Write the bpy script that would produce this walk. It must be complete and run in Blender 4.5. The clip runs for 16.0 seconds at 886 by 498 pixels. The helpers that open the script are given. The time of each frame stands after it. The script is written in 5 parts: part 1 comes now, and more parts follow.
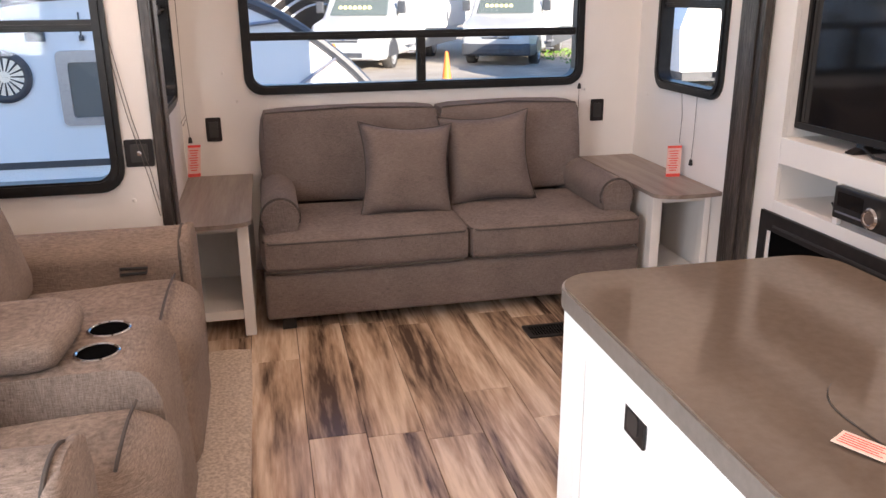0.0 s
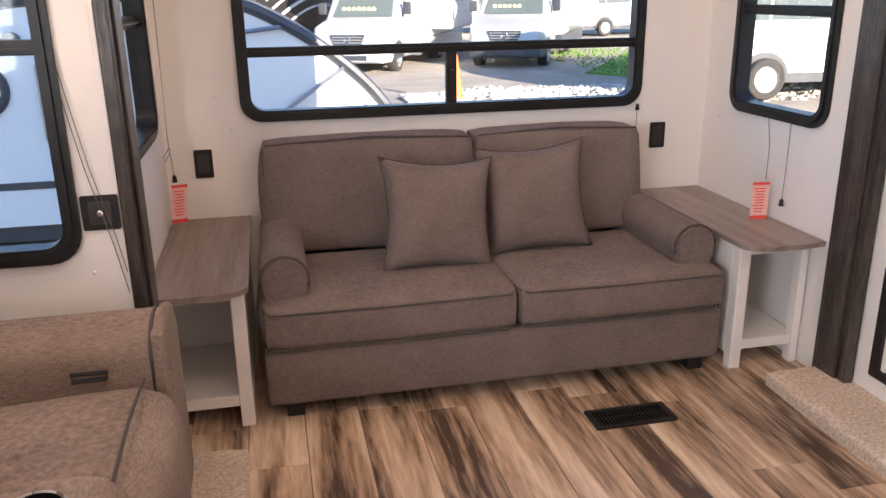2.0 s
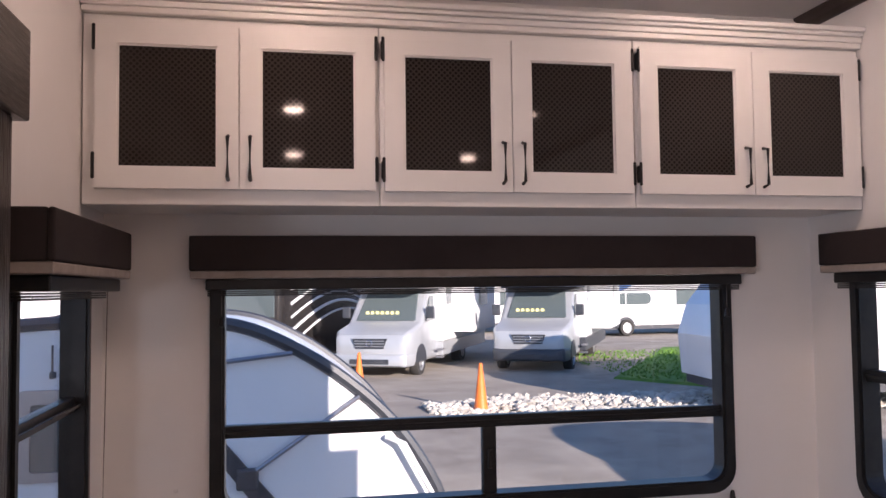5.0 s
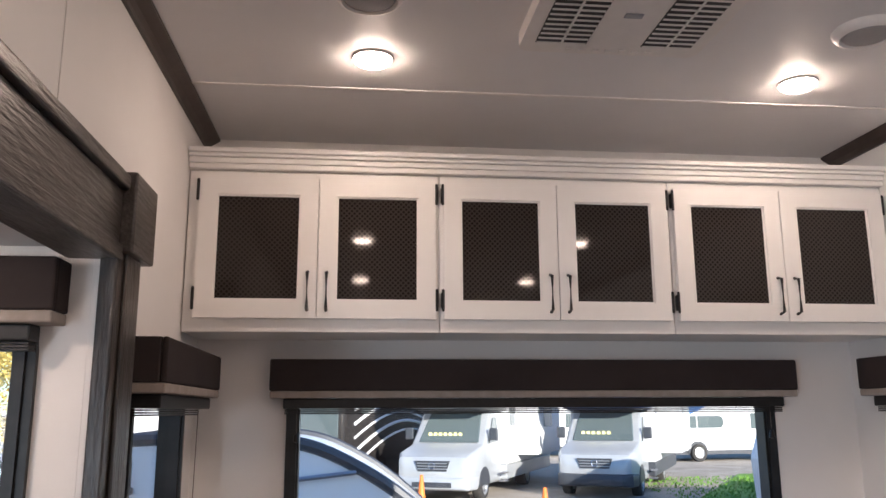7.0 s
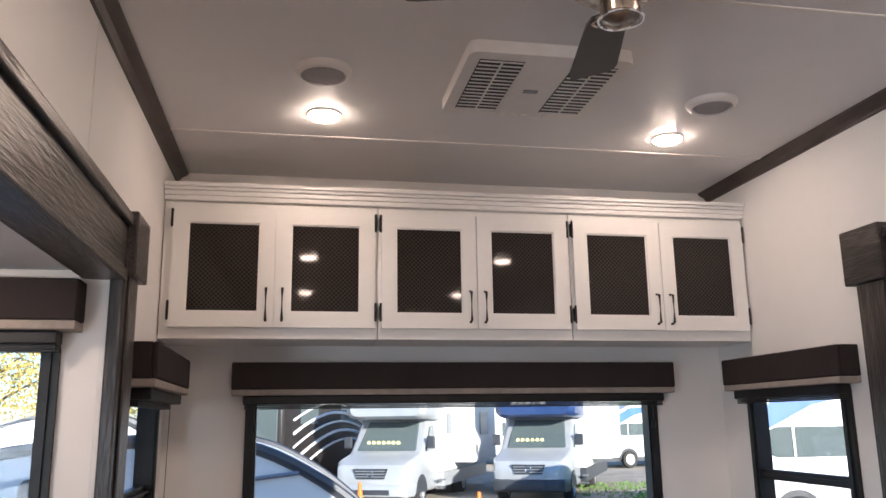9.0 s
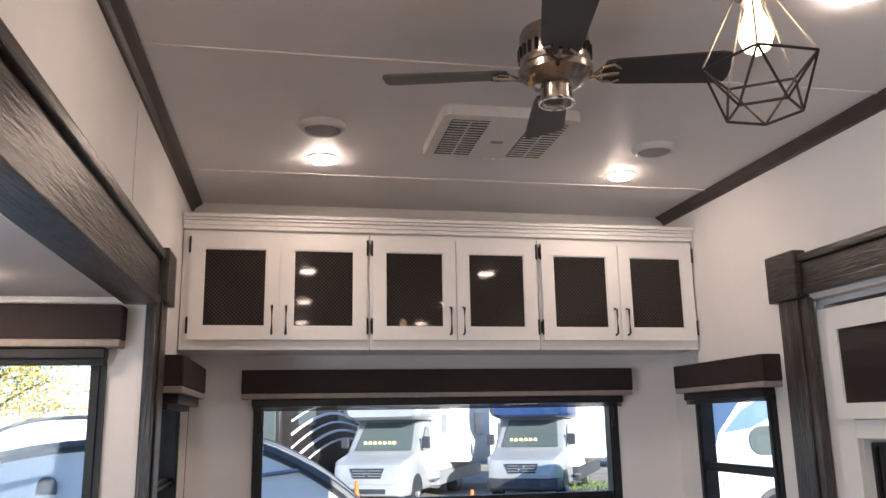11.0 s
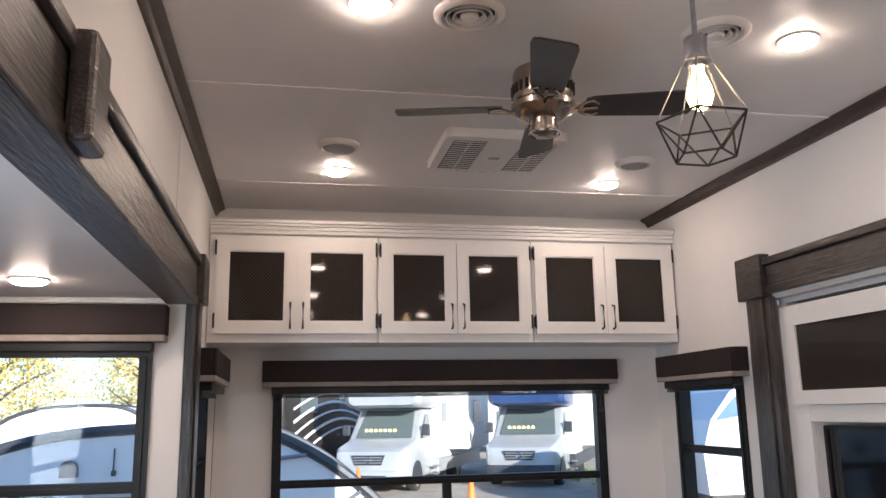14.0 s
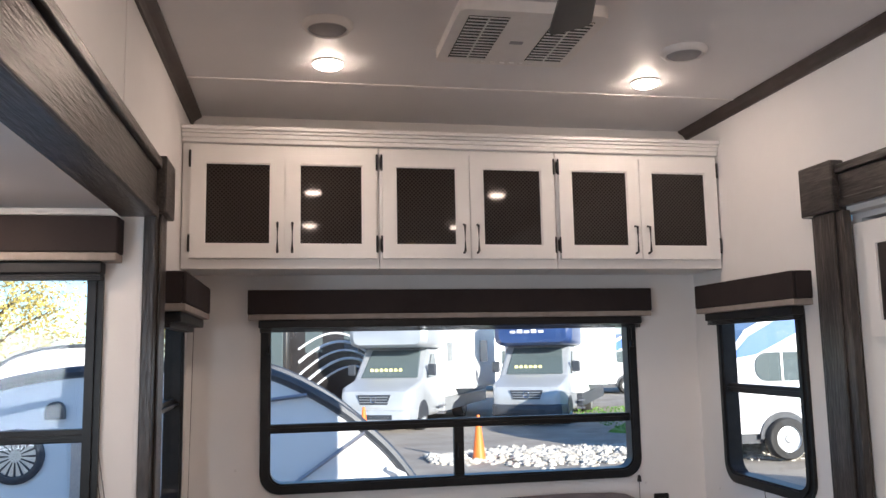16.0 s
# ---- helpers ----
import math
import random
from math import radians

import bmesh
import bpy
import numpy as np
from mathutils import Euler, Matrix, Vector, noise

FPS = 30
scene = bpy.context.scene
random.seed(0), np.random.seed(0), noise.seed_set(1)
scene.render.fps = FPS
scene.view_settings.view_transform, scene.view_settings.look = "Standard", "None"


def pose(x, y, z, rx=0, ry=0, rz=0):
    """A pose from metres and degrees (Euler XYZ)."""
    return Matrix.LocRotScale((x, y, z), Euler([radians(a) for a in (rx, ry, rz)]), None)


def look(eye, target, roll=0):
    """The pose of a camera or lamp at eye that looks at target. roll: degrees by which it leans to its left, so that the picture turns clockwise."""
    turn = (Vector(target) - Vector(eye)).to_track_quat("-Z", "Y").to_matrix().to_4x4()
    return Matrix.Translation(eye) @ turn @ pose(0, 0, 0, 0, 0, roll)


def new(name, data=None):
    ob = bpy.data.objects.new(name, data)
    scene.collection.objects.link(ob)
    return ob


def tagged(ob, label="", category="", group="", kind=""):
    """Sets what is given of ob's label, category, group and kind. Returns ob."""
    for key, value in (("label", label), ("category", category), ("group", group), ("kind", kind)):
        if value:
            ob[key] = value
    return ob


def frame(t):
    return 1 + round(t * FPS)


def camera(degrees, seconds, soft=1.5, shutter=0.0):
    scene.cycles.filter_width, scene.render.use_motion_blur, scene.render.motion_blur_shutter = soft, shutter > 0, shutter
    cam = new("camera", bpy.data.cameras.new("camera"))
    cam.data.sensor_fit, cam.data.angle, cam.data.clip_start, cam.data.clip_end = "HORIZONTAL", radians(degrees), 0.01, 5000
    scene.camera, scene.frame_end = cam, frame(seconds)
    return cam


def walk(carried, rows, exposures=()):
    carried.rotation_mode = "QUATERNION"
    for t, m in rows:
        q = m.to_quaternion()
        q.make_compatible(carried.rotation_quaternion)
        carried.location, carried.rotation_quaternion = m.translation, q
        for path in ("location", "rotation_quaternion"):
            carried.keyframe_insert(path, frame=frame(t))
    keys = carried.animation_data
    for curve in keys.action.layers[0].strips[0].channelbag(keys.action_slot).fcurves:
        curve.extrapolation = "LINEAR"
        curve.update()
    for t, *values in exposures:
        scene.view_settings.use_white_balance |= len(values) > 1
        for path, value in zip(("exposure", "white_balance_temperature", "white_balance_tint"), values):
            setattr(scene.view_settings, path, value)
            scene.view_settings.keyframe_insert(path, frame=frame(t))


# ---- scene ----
cam = camera(58.1, 16.0)
PATH = [
    (0, (0.797, 1.337, 1.36), (1.201, 3.198, 0.747), -0.5),
    (0.5, (0.762, 1.48, 1.372), (1.164, 3.34, 0.755), -0.6),
    (1, (0.747, 1.626, 1.381), (1.142, 3.488, 0.767), -0.8),
    (1.5, (0.775, 1.839, 1.364), (1.174, 3.7, 0.75), -0.8),
    (2, (0.811, 2.042, 1.384), (1.209, 3.903, 0.77), -0.8),
    (2.5, (0.787, 2.209, 1.373), (1.183, 4.071, 0.761), -0.8),
    (3, (0.772, 2.397, 1.382), (1.162, 4.261, 0.773), -0.8),
    (3.5, (0.784, 2.502, 1.416), (1.172, 4.377, 0.839), -1.0),
    (4, (0.87, 2.655, 1.479), (1.275, 4.559, 1.021), -0.8),
    (4.3, (0.938, 2.718, 1.546), (1.333, 4.654, 1.236), -0.7),
    (4.5, (0.951, 2.775, 1.541), (1.363, 4.726, 1.392), -0.7),
    (5, (0.939, 2.829, 1.592), (1.314, 4.791, 1.692), -0.7),
    (5.2, (0.981, 2.807, 1.569), (1.274, 4.777, 1.747), -0.6),
    (7.3, (0.889, 2.518, 1.589), (1.104, 4.466, 1.989), -0.3),
    (7.5, (0.87, 2.481, 1.584), (1.132, 4.422, 1.987), -0.4),
    (8, (0.873, 2.348, 1.535), (1.197, 4.275, 1.962), -0.7),
    (8.5, (0.89, 2.18, 1.543), (1.24, 4.106, 1.956), -0.7),
    (9, (0.876, 2.065, 1.524), (1.239, 3.986, 1.946), -0.8),
    (11.3, (0.851, 1.542, 1.518), (1.222, 3.461, 1.941), -1.0),
    (11.5, (0.854, 1.502, 1.509), (1.225, 3.421, 1.932), -1.0),
    (12, (0.843, 1.452, 1.512), (1.214, 3.372, 1.932), -1.0),
    (12.5, (0.802, 1.397, 1.517), (1.172, 3.319, 1.931), -0.9),
    (13, (0.771, 1.31, 1.516), (1.143, 3.233, 1.922), -1.0),
    (13.5, (0.759, 1.249, 1.512), (1.133, 3.173, 1.912), -1.1),
    (14, (0.77, 1.26, 1.507), (1.144, 3.184, 1.903), -1.0),
    (14.5, (0.794, 1.367, 1.513), (1.173, 3.292, 1.902), -1.1),
    (15, (0.834, 1.493, 1.511), (1.214, 3.418, 1.898), -1.2),
    (15.5, (0.844, 1.604, 1.491), (1.217, 3.536, 1.847), -1.2),
    (16, (0.844, 1.784, 1.486), (1.208, 3.735, 1.739), -1.1),
]
walk(cam, [(t, look(eye, target, roll)) for t, eye, target, roll in PATH],
     [(0, 1.15, 6700, 14), (3.6, 1.12, 6700, 14), (4.2, 0.8, 6150, 8), (4.7, 0.35, 6250, 16), (5.2, 0.1, 6350, 24), (7.3, 0.46, 6000, 9), (16, 0.42, 5950, 8)])


# ---- light ----
world = bpy.data.worlds.new("world")
scene.world = world
world.use_nodes = True
wn = world.node_tree
sky = wn.nodes.new("ShaderNodeTexSky")
sky.sky_type, sky.sun_disc = "NISHITA", False
SUN_EL, SUN_DIR = 17.0, Vector((0.40, -0.92, 0)).normalized()
sky.sun_elevation = radians(SUN_EL)
sky.ozone_density, sky.dust_density, sky.air_density = 5.0, 0.3, 1.0
sky.sun_rotation = math.atan2(SUN_DIR.x, SUN_DIR.y)
wn.links.new(sky.outputs[0], wn.nodes["Background"].inputs[0])
wn.nodes["Background"].inputs[1].default_value = 0.20
sun = new("sun", bpy.data.lights.new("sun", "SUN"))
sun.data.energy, sun.data.angle, sun.data.color = 8.5, radians(0.5), (1.0, 0.90, 0.76)
sun_at = SUN_DIR * math.cos(radians(SUN_EL)) + Vector((0, 0, math.sin(radians(SUN_EL))))
sun.matrix_world = look(sun_at * 30, (0, 0, 0))
PUCK = 104.0    # emission of the ceiling LED lenses


# ---- materials ----
def material(name, base, rough=0.5, metal=0.0):
    m = bpy.data.materials.new(name)
    m.use_nodes = True
    p = m.node_tree.nodes["Principled BSDF"]
    p.inputs["Base Color"].default_value = (*base, 1)
    p.inputs["Roughness"].default_value = rough
    p.inputs["Metallic"].default_value = metal
    return m, m.node_tree, p


def add(nt, kind, **values):
    n = nt.nodes.new("ShaderNode" + kind)
    for key, v in values.items():
        n.inputs[key].default_value = v
    return n


def coords(nt, scale=(1, 1, 1), per_object=0.0):
    """Object coordinates, stretched, and shifted from piece to piece."""
    tc = nt.nodes.new("ShaderNodeTexCoord")
    mp = nt.nodes.new("ShaderNodeMapping")
    mp.inputs["Scale"].default_value = scale
    nt.links.new(tc.outputs["Object"], mp.inputs["Vector"])
    if per_object:
        oi = nt.nodes.new("ShaderNodeObjectInfo")
        mul = nt.nodes.new("ShaderNodeMath")
        mul.operation = "MULTIPLY"
        mul.inputs[1].default_value = per_object
        nt.links.new(oi.outputs["Random"], mul.inputs[0])
        cmb = nt.nodes.new("ShaderNodeCombineXYZ")
        for k in range(3):
            nt.links.new(mul.outputs[0], cmb.inputs[k])
        nt.links.new(cmb.outputs[0], mp.inputs["Location"])
    return mp.outputs[0]


def ramp(nt, fac, stops):
    r = nt.nodes.new("ShaderNodeValToRGB")
    e = r.color_ramp.elements
    while len(e) < len(stops):
        e.new(0.5)
    for k, (pos, c) in enumerate(stops):
        e[k].position, e[k].color = pos, (*c, 1)
    nt.links.new(fac, r.inputs[0])
    return r.outputs[0]


def bump(nt, p, height, strength, distance=0.002):
    b = add(nt, "Bump", Strength=strength, Distance=distance)
    nt.links.new(height, b.inputs["Height"])
    nt.links.new(b.outputs[0], p.inputs["Normal"])


def mottled(name, a, b, scale=8, rough=0.5, metal=0.0, bumpy=0.0, fine=120, stretch=(1, 1, 1), lo=0.35, hi=0.65, dist=0.002, per=0.0):
    """Two tones that mix in soft patches, with fine relief."""
    m, nt, p = material(name, a, rough, metal)
    v = coords(nt, stretch, per)
    n = add(nt, "TexNoise", Scale=scale, Detail=6.0, Roughness=0.6)
    nt.links.new(v, n.inputs["Vector"])
    nt.links.new(ramp(nt, n.outputs[0], [(lo, a), (hi, b)]), p.inputs["Base Color"])
    if bumpy:
        f = add(nt, "TexNoise", Scale=fine, Detail=4.0)
        nt.links.new(v, f.inputs["Vector"])
        bump(nt, p, f.outputs[0], bumpy, dist)
    return m


def fabric(name, a, b):
    """Slubbed linen-like weave: thin threads both ways, soft patches."""
    m, nt, p = material(name, a, 0.92)
    p.inputs["Sheen Weight"].default_value = 0.06
    p.inputs["Sheen Roughness"].default_value = 0.5
    v1, v2, v3 = coords(nt, (60, 60, 700)), coords(nt, (700, 700, 60)), coords(nt)
    n1, n2 = add(nt, "TexNoise", Scale=1.0, Detail=3.0), add(nt, "TexNoise", Scale=1.0, Detail=3.0)
    n3 = add(nt, "TexNoise", Scale=7.0, Detail=4.0)
    for v, n in ((v1, n1), (v2, n2), (v3, n3)):
        nt.links.new(v, n.inputs["Vector"])
    mx = nt.nodes.new("ShaderNodeMath")
    mx.operation = "ADD"
    nt.links.new(n1.outputs[0], mx.inputs[0])
    nt.links.new(n2.outputs[0], mx.inputs[1])
    half = nt.nodes.new("ShaderNodeMath")
    half.operation = "MULTIPLY_ADD"
    half.inputs[1].default_value = 0.42
    nt.links.new(mx.outputs[0], half.inputs[0])
    sm = nt.nodes.new("ShaderNodeMath")
    sm.operation = "MULTIPLY"
    sm.inputs[1].default_value = 0.20
    nt.links.new(n3.outputs[0], sm.inputs[0])
    nt.links.new(sm.outputs[0], half.inputs[2])
    nt.links.new(ramp(nt, half.outputs[0], [(0.38, a), (0.64, b)]), p.inputs["Base Color"])
    bump(nt, p, mx.outputs[0], 0.35, 0.0015)
    return m


def wood(name, dark, mid, light, along="y", rough=0.45, per=7.0, grain=0.25, lo=0.30, hi=0.70, wide=9.0, long=0.9, relief=0.001):
    """Streaked boards: long streaks with fine grain, shifted from piece to piece."""
    s = {"x": (long, wide, wide), "y": (wide, long, wide), "z": (wide, wide, long)}[along]
    s2 = tuple(c * 9 for c in s)
    m, nt, p = material(name, mid, rough)
    n1, n2 = add(nt, "TexNoise", Scale=1.0, Detail=5.0, Roughness=0.6, Distortion=0.35), add(nt, "TexNoise", Scale=1.0, Detail=4.0)
    nt.links.new(coords(nt, s, per), n1.inputs["Vector"])
    nt.links.new(coords(nt, s2, per), n2.inputs["Vector"])
    mix = nt.nodes.new("ShaderNodeMath")
    mix.operation = "MULTIPLY_ADD"
    mix.inputs[1].default_value = grain
    nt.links.new(n2.outputs[0], mix.inputs[0])
    sub = nt.nodes.new("ShaderNodeMath")
    sub.operation = "SUBTRACT"
    sub.inputs[1].default_value = grain * 0.5
    nt.links.new(n1.outputs[0], sub.inputs[0])
    nt.links.new(sub.outputs[0], mix.inputs[2])
    nt.links.new(ramp(nt, mix.outputs[0], [(lo, dark), (0.5, mid), (hi, light)]), p.inputs["Base Color"])
    if relief > 0.001:
        bump(nt, p, mix.outputs[0], 0.8, relief)
    else:
        bump(nt, p, n2.outputs[0], 0.25, relief)
    return m


def glowing(name, colour, strength):
    m, nt, p = material(name, (0.9, 0.9, 0.9), 0.4)
    p.inputs["Emission Color"].default_value = (*colour, 1)
    p.inputs["Emission Strength"].default_value = strength
    return m


def pane_glass(name, tint=(1, 1, 1)):
    m = bpy.data.materials.new(name)
    m.use_nodes = True
    nt = m.node_tree
    nt.nodes.clear()
    out, mix = nt.nodes.new("ShaderNodeOutputMaterial"), nt.nodes.new("ShaderNodeMixShader")
    tr, gl = nt.nodes.new("ShaderNodeBsdfTransparent"), nt.nodes.new("ShaderNodeBsdfGlossy")
    tr.inputs[0].default_value = (*tint, 1)
    gl.inputs["Roughness"].default_value = 0.02
    lw = nt.nodes.new("ShaderNodeLayerWeight")
    lw.inputs[0].default_value = 0.5
    pw, sc = nt.nodes.new("ShaderNodeMath"), nt.nodes.new("ShaderNodeMath")
    pw.operation, sc.operation = "POWER", "MULTIPLY_ADD"
    pw.inputs[1].default_value, sc.inputs[1].default_value, sc.inputs[2].default_value = 4.0, 0.4, 0.02
    nt.links.new(lw.outputs["Facing"], pw.inputs[0])
    nt.links.new(pw.outputs[0], sc.inputs[0])
    nt.links.new(sc.outputs[0], mix.inputs[0])
    nt.links.new(tr.outputs[0], mix.inputs[1])
    nt.links.new(gl.outputs[0], mix.inputs[2])
    nt.links.new(mix.outputs[0], out.inputs[0])
    return m


def mesh_panel(name):
    """Dark smoked panel behind a fine diagonal metal weave."""
    m, nt, p = material(name, (0.03, 0.025, 0.022), 0.045)
    tc = nt.nodes.new("ShaderNodeTexCoord")
    waves = []
    for turn in (45, -45):
        mp = nt.nodes.new("ShaderNodeMapping")
        mp.vector_type = "POINT"
        mp.inputs["Rotation"].default_value = (0, radians(turn), radians(turn))
        nt.links.new(tc.outputs["Object"], mp.inputs["Vector"])
        w = add(nt, "TexWave", Scale=38.0)
        w.bands_direction = "X"
        nt.links.new(mp.outputs[0], w.inputs["Vector"])
        waves.append(w)
    mx = nt.nodes.new("ShaderNodeMath")
    mx.operation = "MULTIPLY"
    for k, w in enumerate(waves):
        nt.links.new(w.outputs["Fac"], mx.inputs[k])
    nt.links.new(ramp(nt, mx.outputs[0], [(0.1, (0.040, 0.033, 0.030)), (0.45, (0.014, 0.011, 0.010))]), p.inputs["Base Color"])
    return m


WALL = mottled("wall_vinyl", (0.80, 0.775, 0.755), (0.83, 0.805, 0.785), 3, 0.68, bumpy=0.05, fine=400)
CEILING = mottled("ceiling_vinyl", (0.73, 0.72, 0.73), (0.77, 0.76, 0.77), 2, 0.42, bumpy=0.05, fine=300)
WHITE = mottled("white_cabinet", (0.81, 0.79, 0.77), (0.84, 0.82, 0.80), 5, 0.38, bumpy=0.04, fine=200)
TRIM_DARK = wood("dark_stained_trim", (0.020, 0.016, 0.015), (0.047, 0.039, 0.035), (0.10, 0.083, 0.073), "y", 0.30, 3.0, 0.6, wide=14.0, long=1.6, relief=0.006)
TRIM_POST = wood("dark_stained_post", (0.020, 0.016, 0.015), (0.047, 0.039, 0.035), (0.10, 0.083, 0.073), "z", 0.30, 3.0, 0.6, wide=14.0, long=1.6, relief=0.006)
CROWN = mottled("dark_crown", (0.045, 0.032, 0.028), (0.065, 0.047, 0.04), 12, 0.45)
FRAME = mottled("black_window_frame", (0.012, 0.012, 0.013), (0.02, 0.02, 0.02), 20, 0.38)
BLACK = mottled("black_plastic", (0.014, 0.013, 0.013), (0.022, 0.02, 0.02), 30, 0.42)
VALANCE = mottled("brown_valance", (0.034, 0.027, 0.027), (0.043, 0.034, 0.033), 6, 0.75, bumpy=0.3, fine=600)
VALANCE_TRIM = mottled("taupe_valance_trim", (0.30, 0.26, 0.23), (0.36, 0.31, 0.28), 30, 0.8)
SOFA = fabric("sofa_fabric", (0.112, 0.087, 0.078), (0.24, 0.192, 0.172))
RECLINER = fabric("recliner_fabric", (0.13, 0.095, 0.076), (0.34, 0.262, 0.215))
PIPING = mottled("piping", (0.07, 0.058, 0.052), (0.09, 0.075, 0.066), 60, 0.9)
TABLE_TOP = wood("table_top_wood", (0.16, 0.12, 0.105), (0.245, 0.195, 0.17), (0.32, 0.265, 0.235), "y", 0.4, 3.0, 0.4, wide=14)
PLANK = wood("plank_floor", (0.095, 0.062, 0.045), (0.50, 0.35, 0.245), (0.76, 0.60, 0.46), "y", 0.24, 23.0, 0.28, 0.34, 0.64, wide=8.5, long=0.75)
SUBFLOOR = mottled("floor_joint", (0.05, 0.035, 0.026), (0.07, 0.05, 0.035), 20, 0.8)
CARPET = mottled("beige_carpet", (0.58, 0.46, 0.37), (0.86, 0.74, 0.63), 90, 0.95, bumpy=0.9, fine=420, dist=0.006, lo=0.38, hi=0.62)
COUNTER = mottled("grey_brown_counter", (0.130, 0.097, 0.075), (0.148, 0.112, 0.088), 60, 0.10)
COUNTER_EDGE = mottled("counter_edge", (0.15, 0.13, 0.115), (0.18, 0.155, 0.14), 60, 0.3)
# gloss-free black: shade in the cup and duct wells, also the fireplace glass
MATTE_BLACK, _, _mb = material("matte_black_well", (0.004, 0.004, 0.004), 1.0)
_mb.inputs["Specular IOR Level"].default_value = 0.0
MESH = mesh_panel("woven_mesh_panel")
SCREEN, _, _p = material("tv_screen", (0.006, 0.006, 0.007), 0.08)
NICKEL = mottled("brushed_nickel", (0.36, 0.31, 0.26), (0.45, 0.39, 0.33), 60, 0.24, 1.0)
CHROME = mottled("chrome", (0.75, 0.75, 0.76), (0.82, 0.82, 0.83), 40, 0.1, 1.0)
BRASS = mottled("brass", (0.75, 0.48, 0.16), (0.82, 0.55, 0.2), 40, 0.25, 1.0)
STEEL = mottled("grey_metal", (0.30, 0.30, 0.33), (0.36, 0.36, 0.39), 40, 0.35, 0.8)
DARK_METAL = mottled("dark_metal", (0.06, 0.06, 0.062), (0.08, 0.08, 0.082), 40, 0.35, 0.6)
PLASTIC_WHITE = mottled("white_plastic", (0.74, 0.71, 0.69), (0.78, 0.75, 0.73), 20, 0.4)
GRILLE = mottled("speaker_grille", (0.36, 0.35, 0.35), (0.42, 0.41, 0.41), 400, 0.7)
RED = mottled("red_ink", (0.80, 0.06, 0.05), (0.85, 0.10, 0.08), 30, 0.5)
TAG_PAPER = mottled("pink_tag_paper", (0.82, 0.44, 0.40), (0.86, 0.60, 0.56), 160, 0.6)
LABEL_PAPER = mottled("label_paper", (0.82, 0.62, 0.54), (0.86, 0.68, 0.6), 60, 0.6)
PUCK_GLOW = glowing("led_lens", (1.0, 0.74, 0.57), PUCK)
BULB_GLOW = glowing("bulb_glow", (1.0, 0.62, 0.28), 18.0)
GLASS = pane_glass("clear_glass")
CORD = mottled("grey_cord", (0.10, 0.085, 0.075), (0.13, 0.11, 0.10), 30, 0.8)
BLADE_DARK = wood("blade_dark", (0.022, 0.02, 0.02), (0.032, 0.029, 0.029), (0.042, 0.039, 0.038), "x", 0.4, 3.0)


for m, level in ((MESH, 0.22), (VALANCE, 0.1), (VALANCE_TRIM, 0.2), (FRAME, 0.3), (BLACK, 0.3), (SOFA, 0.15), (RECLINER, 0.15), (CARPET, 0.1)):
    m.node_tree.nodes["Principled BSDF"].inputs["Specular IOR Level"].default_value = level


# ---- building helpers ----
def thing(name, at, label, category, group="", kind=""):
    ob = new(name)
    ob.location = at
    return tagged(ob, label, category, group, kind)


def origin(ob):
    o = Vector((0, 0, 0))
    while ob:
        o += ob.location
        ob = ob.parent
    return o


def part(name, bm, mat, parent=None, label="", smooth=False, angle=40):
    """Links a bmesh, given in world metres, as one mesh under a thing or part."""
    me = bpy.data.meshes.new(name)
    bmesh.ops.recalc_face_normals(bm, faces=bm.faces[:])
    if parent:
        bmesh.ops.translate(bm, vec=-origin(parent), verts=bm.verts[:])
    if smooth:
        for f in bm.faces:
            f.smooth = True
        for e in bm.edges:
            if len(e.link_faces) == 2 and e.calc_face_angle(0) > radians(angle):
                e.smooth = False
    bm.to_mesh(me)
    bm.free()
    me.materials.append(mat)
    ob = new(name, me)
    if parent:
        ob.parent = parent
    if label:
        ob["label"] = label
    return ob


def solid(name, bm, mat, label, category, group="", kind="", smooth=False):
    """A thing that is one mesh."""
    return tagged(part(name, bm, mat, None, smooth=smooth), label, category, group, kind)


def box(lo, hi, bevel=0.0, seg=2, bm=None):
    own = bmesh.new()
    r = bmesh.ops.create_cube(own, size=1)
    lo, hi = Vector(lo), Vector(hi)
    for v in r["verts"]:
        v.co = Vector([lo[k] + (v.co[k] + 0.5) * (hi[k] - lo[k]) for k in range(3)])
    if bevel:
        bmesh.ops.bevel(own, geom=own.edges[:], offset=bevel, segments=seg, affect="EDGES", profile=0.5)
    return join(bm, own)


def join(bm, own):
    if bm is None:
        return own
    me = bpy.data.meshes.new("tmp")
    own.to_mesh(me)
    own.free()
    bm.from_mesh(me)
    bpy.data.meshes.remove(me)
    return bm


def boxes(items, bevel=0.0, seg=1):
    bm = None
    for lo, hi in items:
        bm = box(lo, hi, bevel, seg, bm)
    return bm


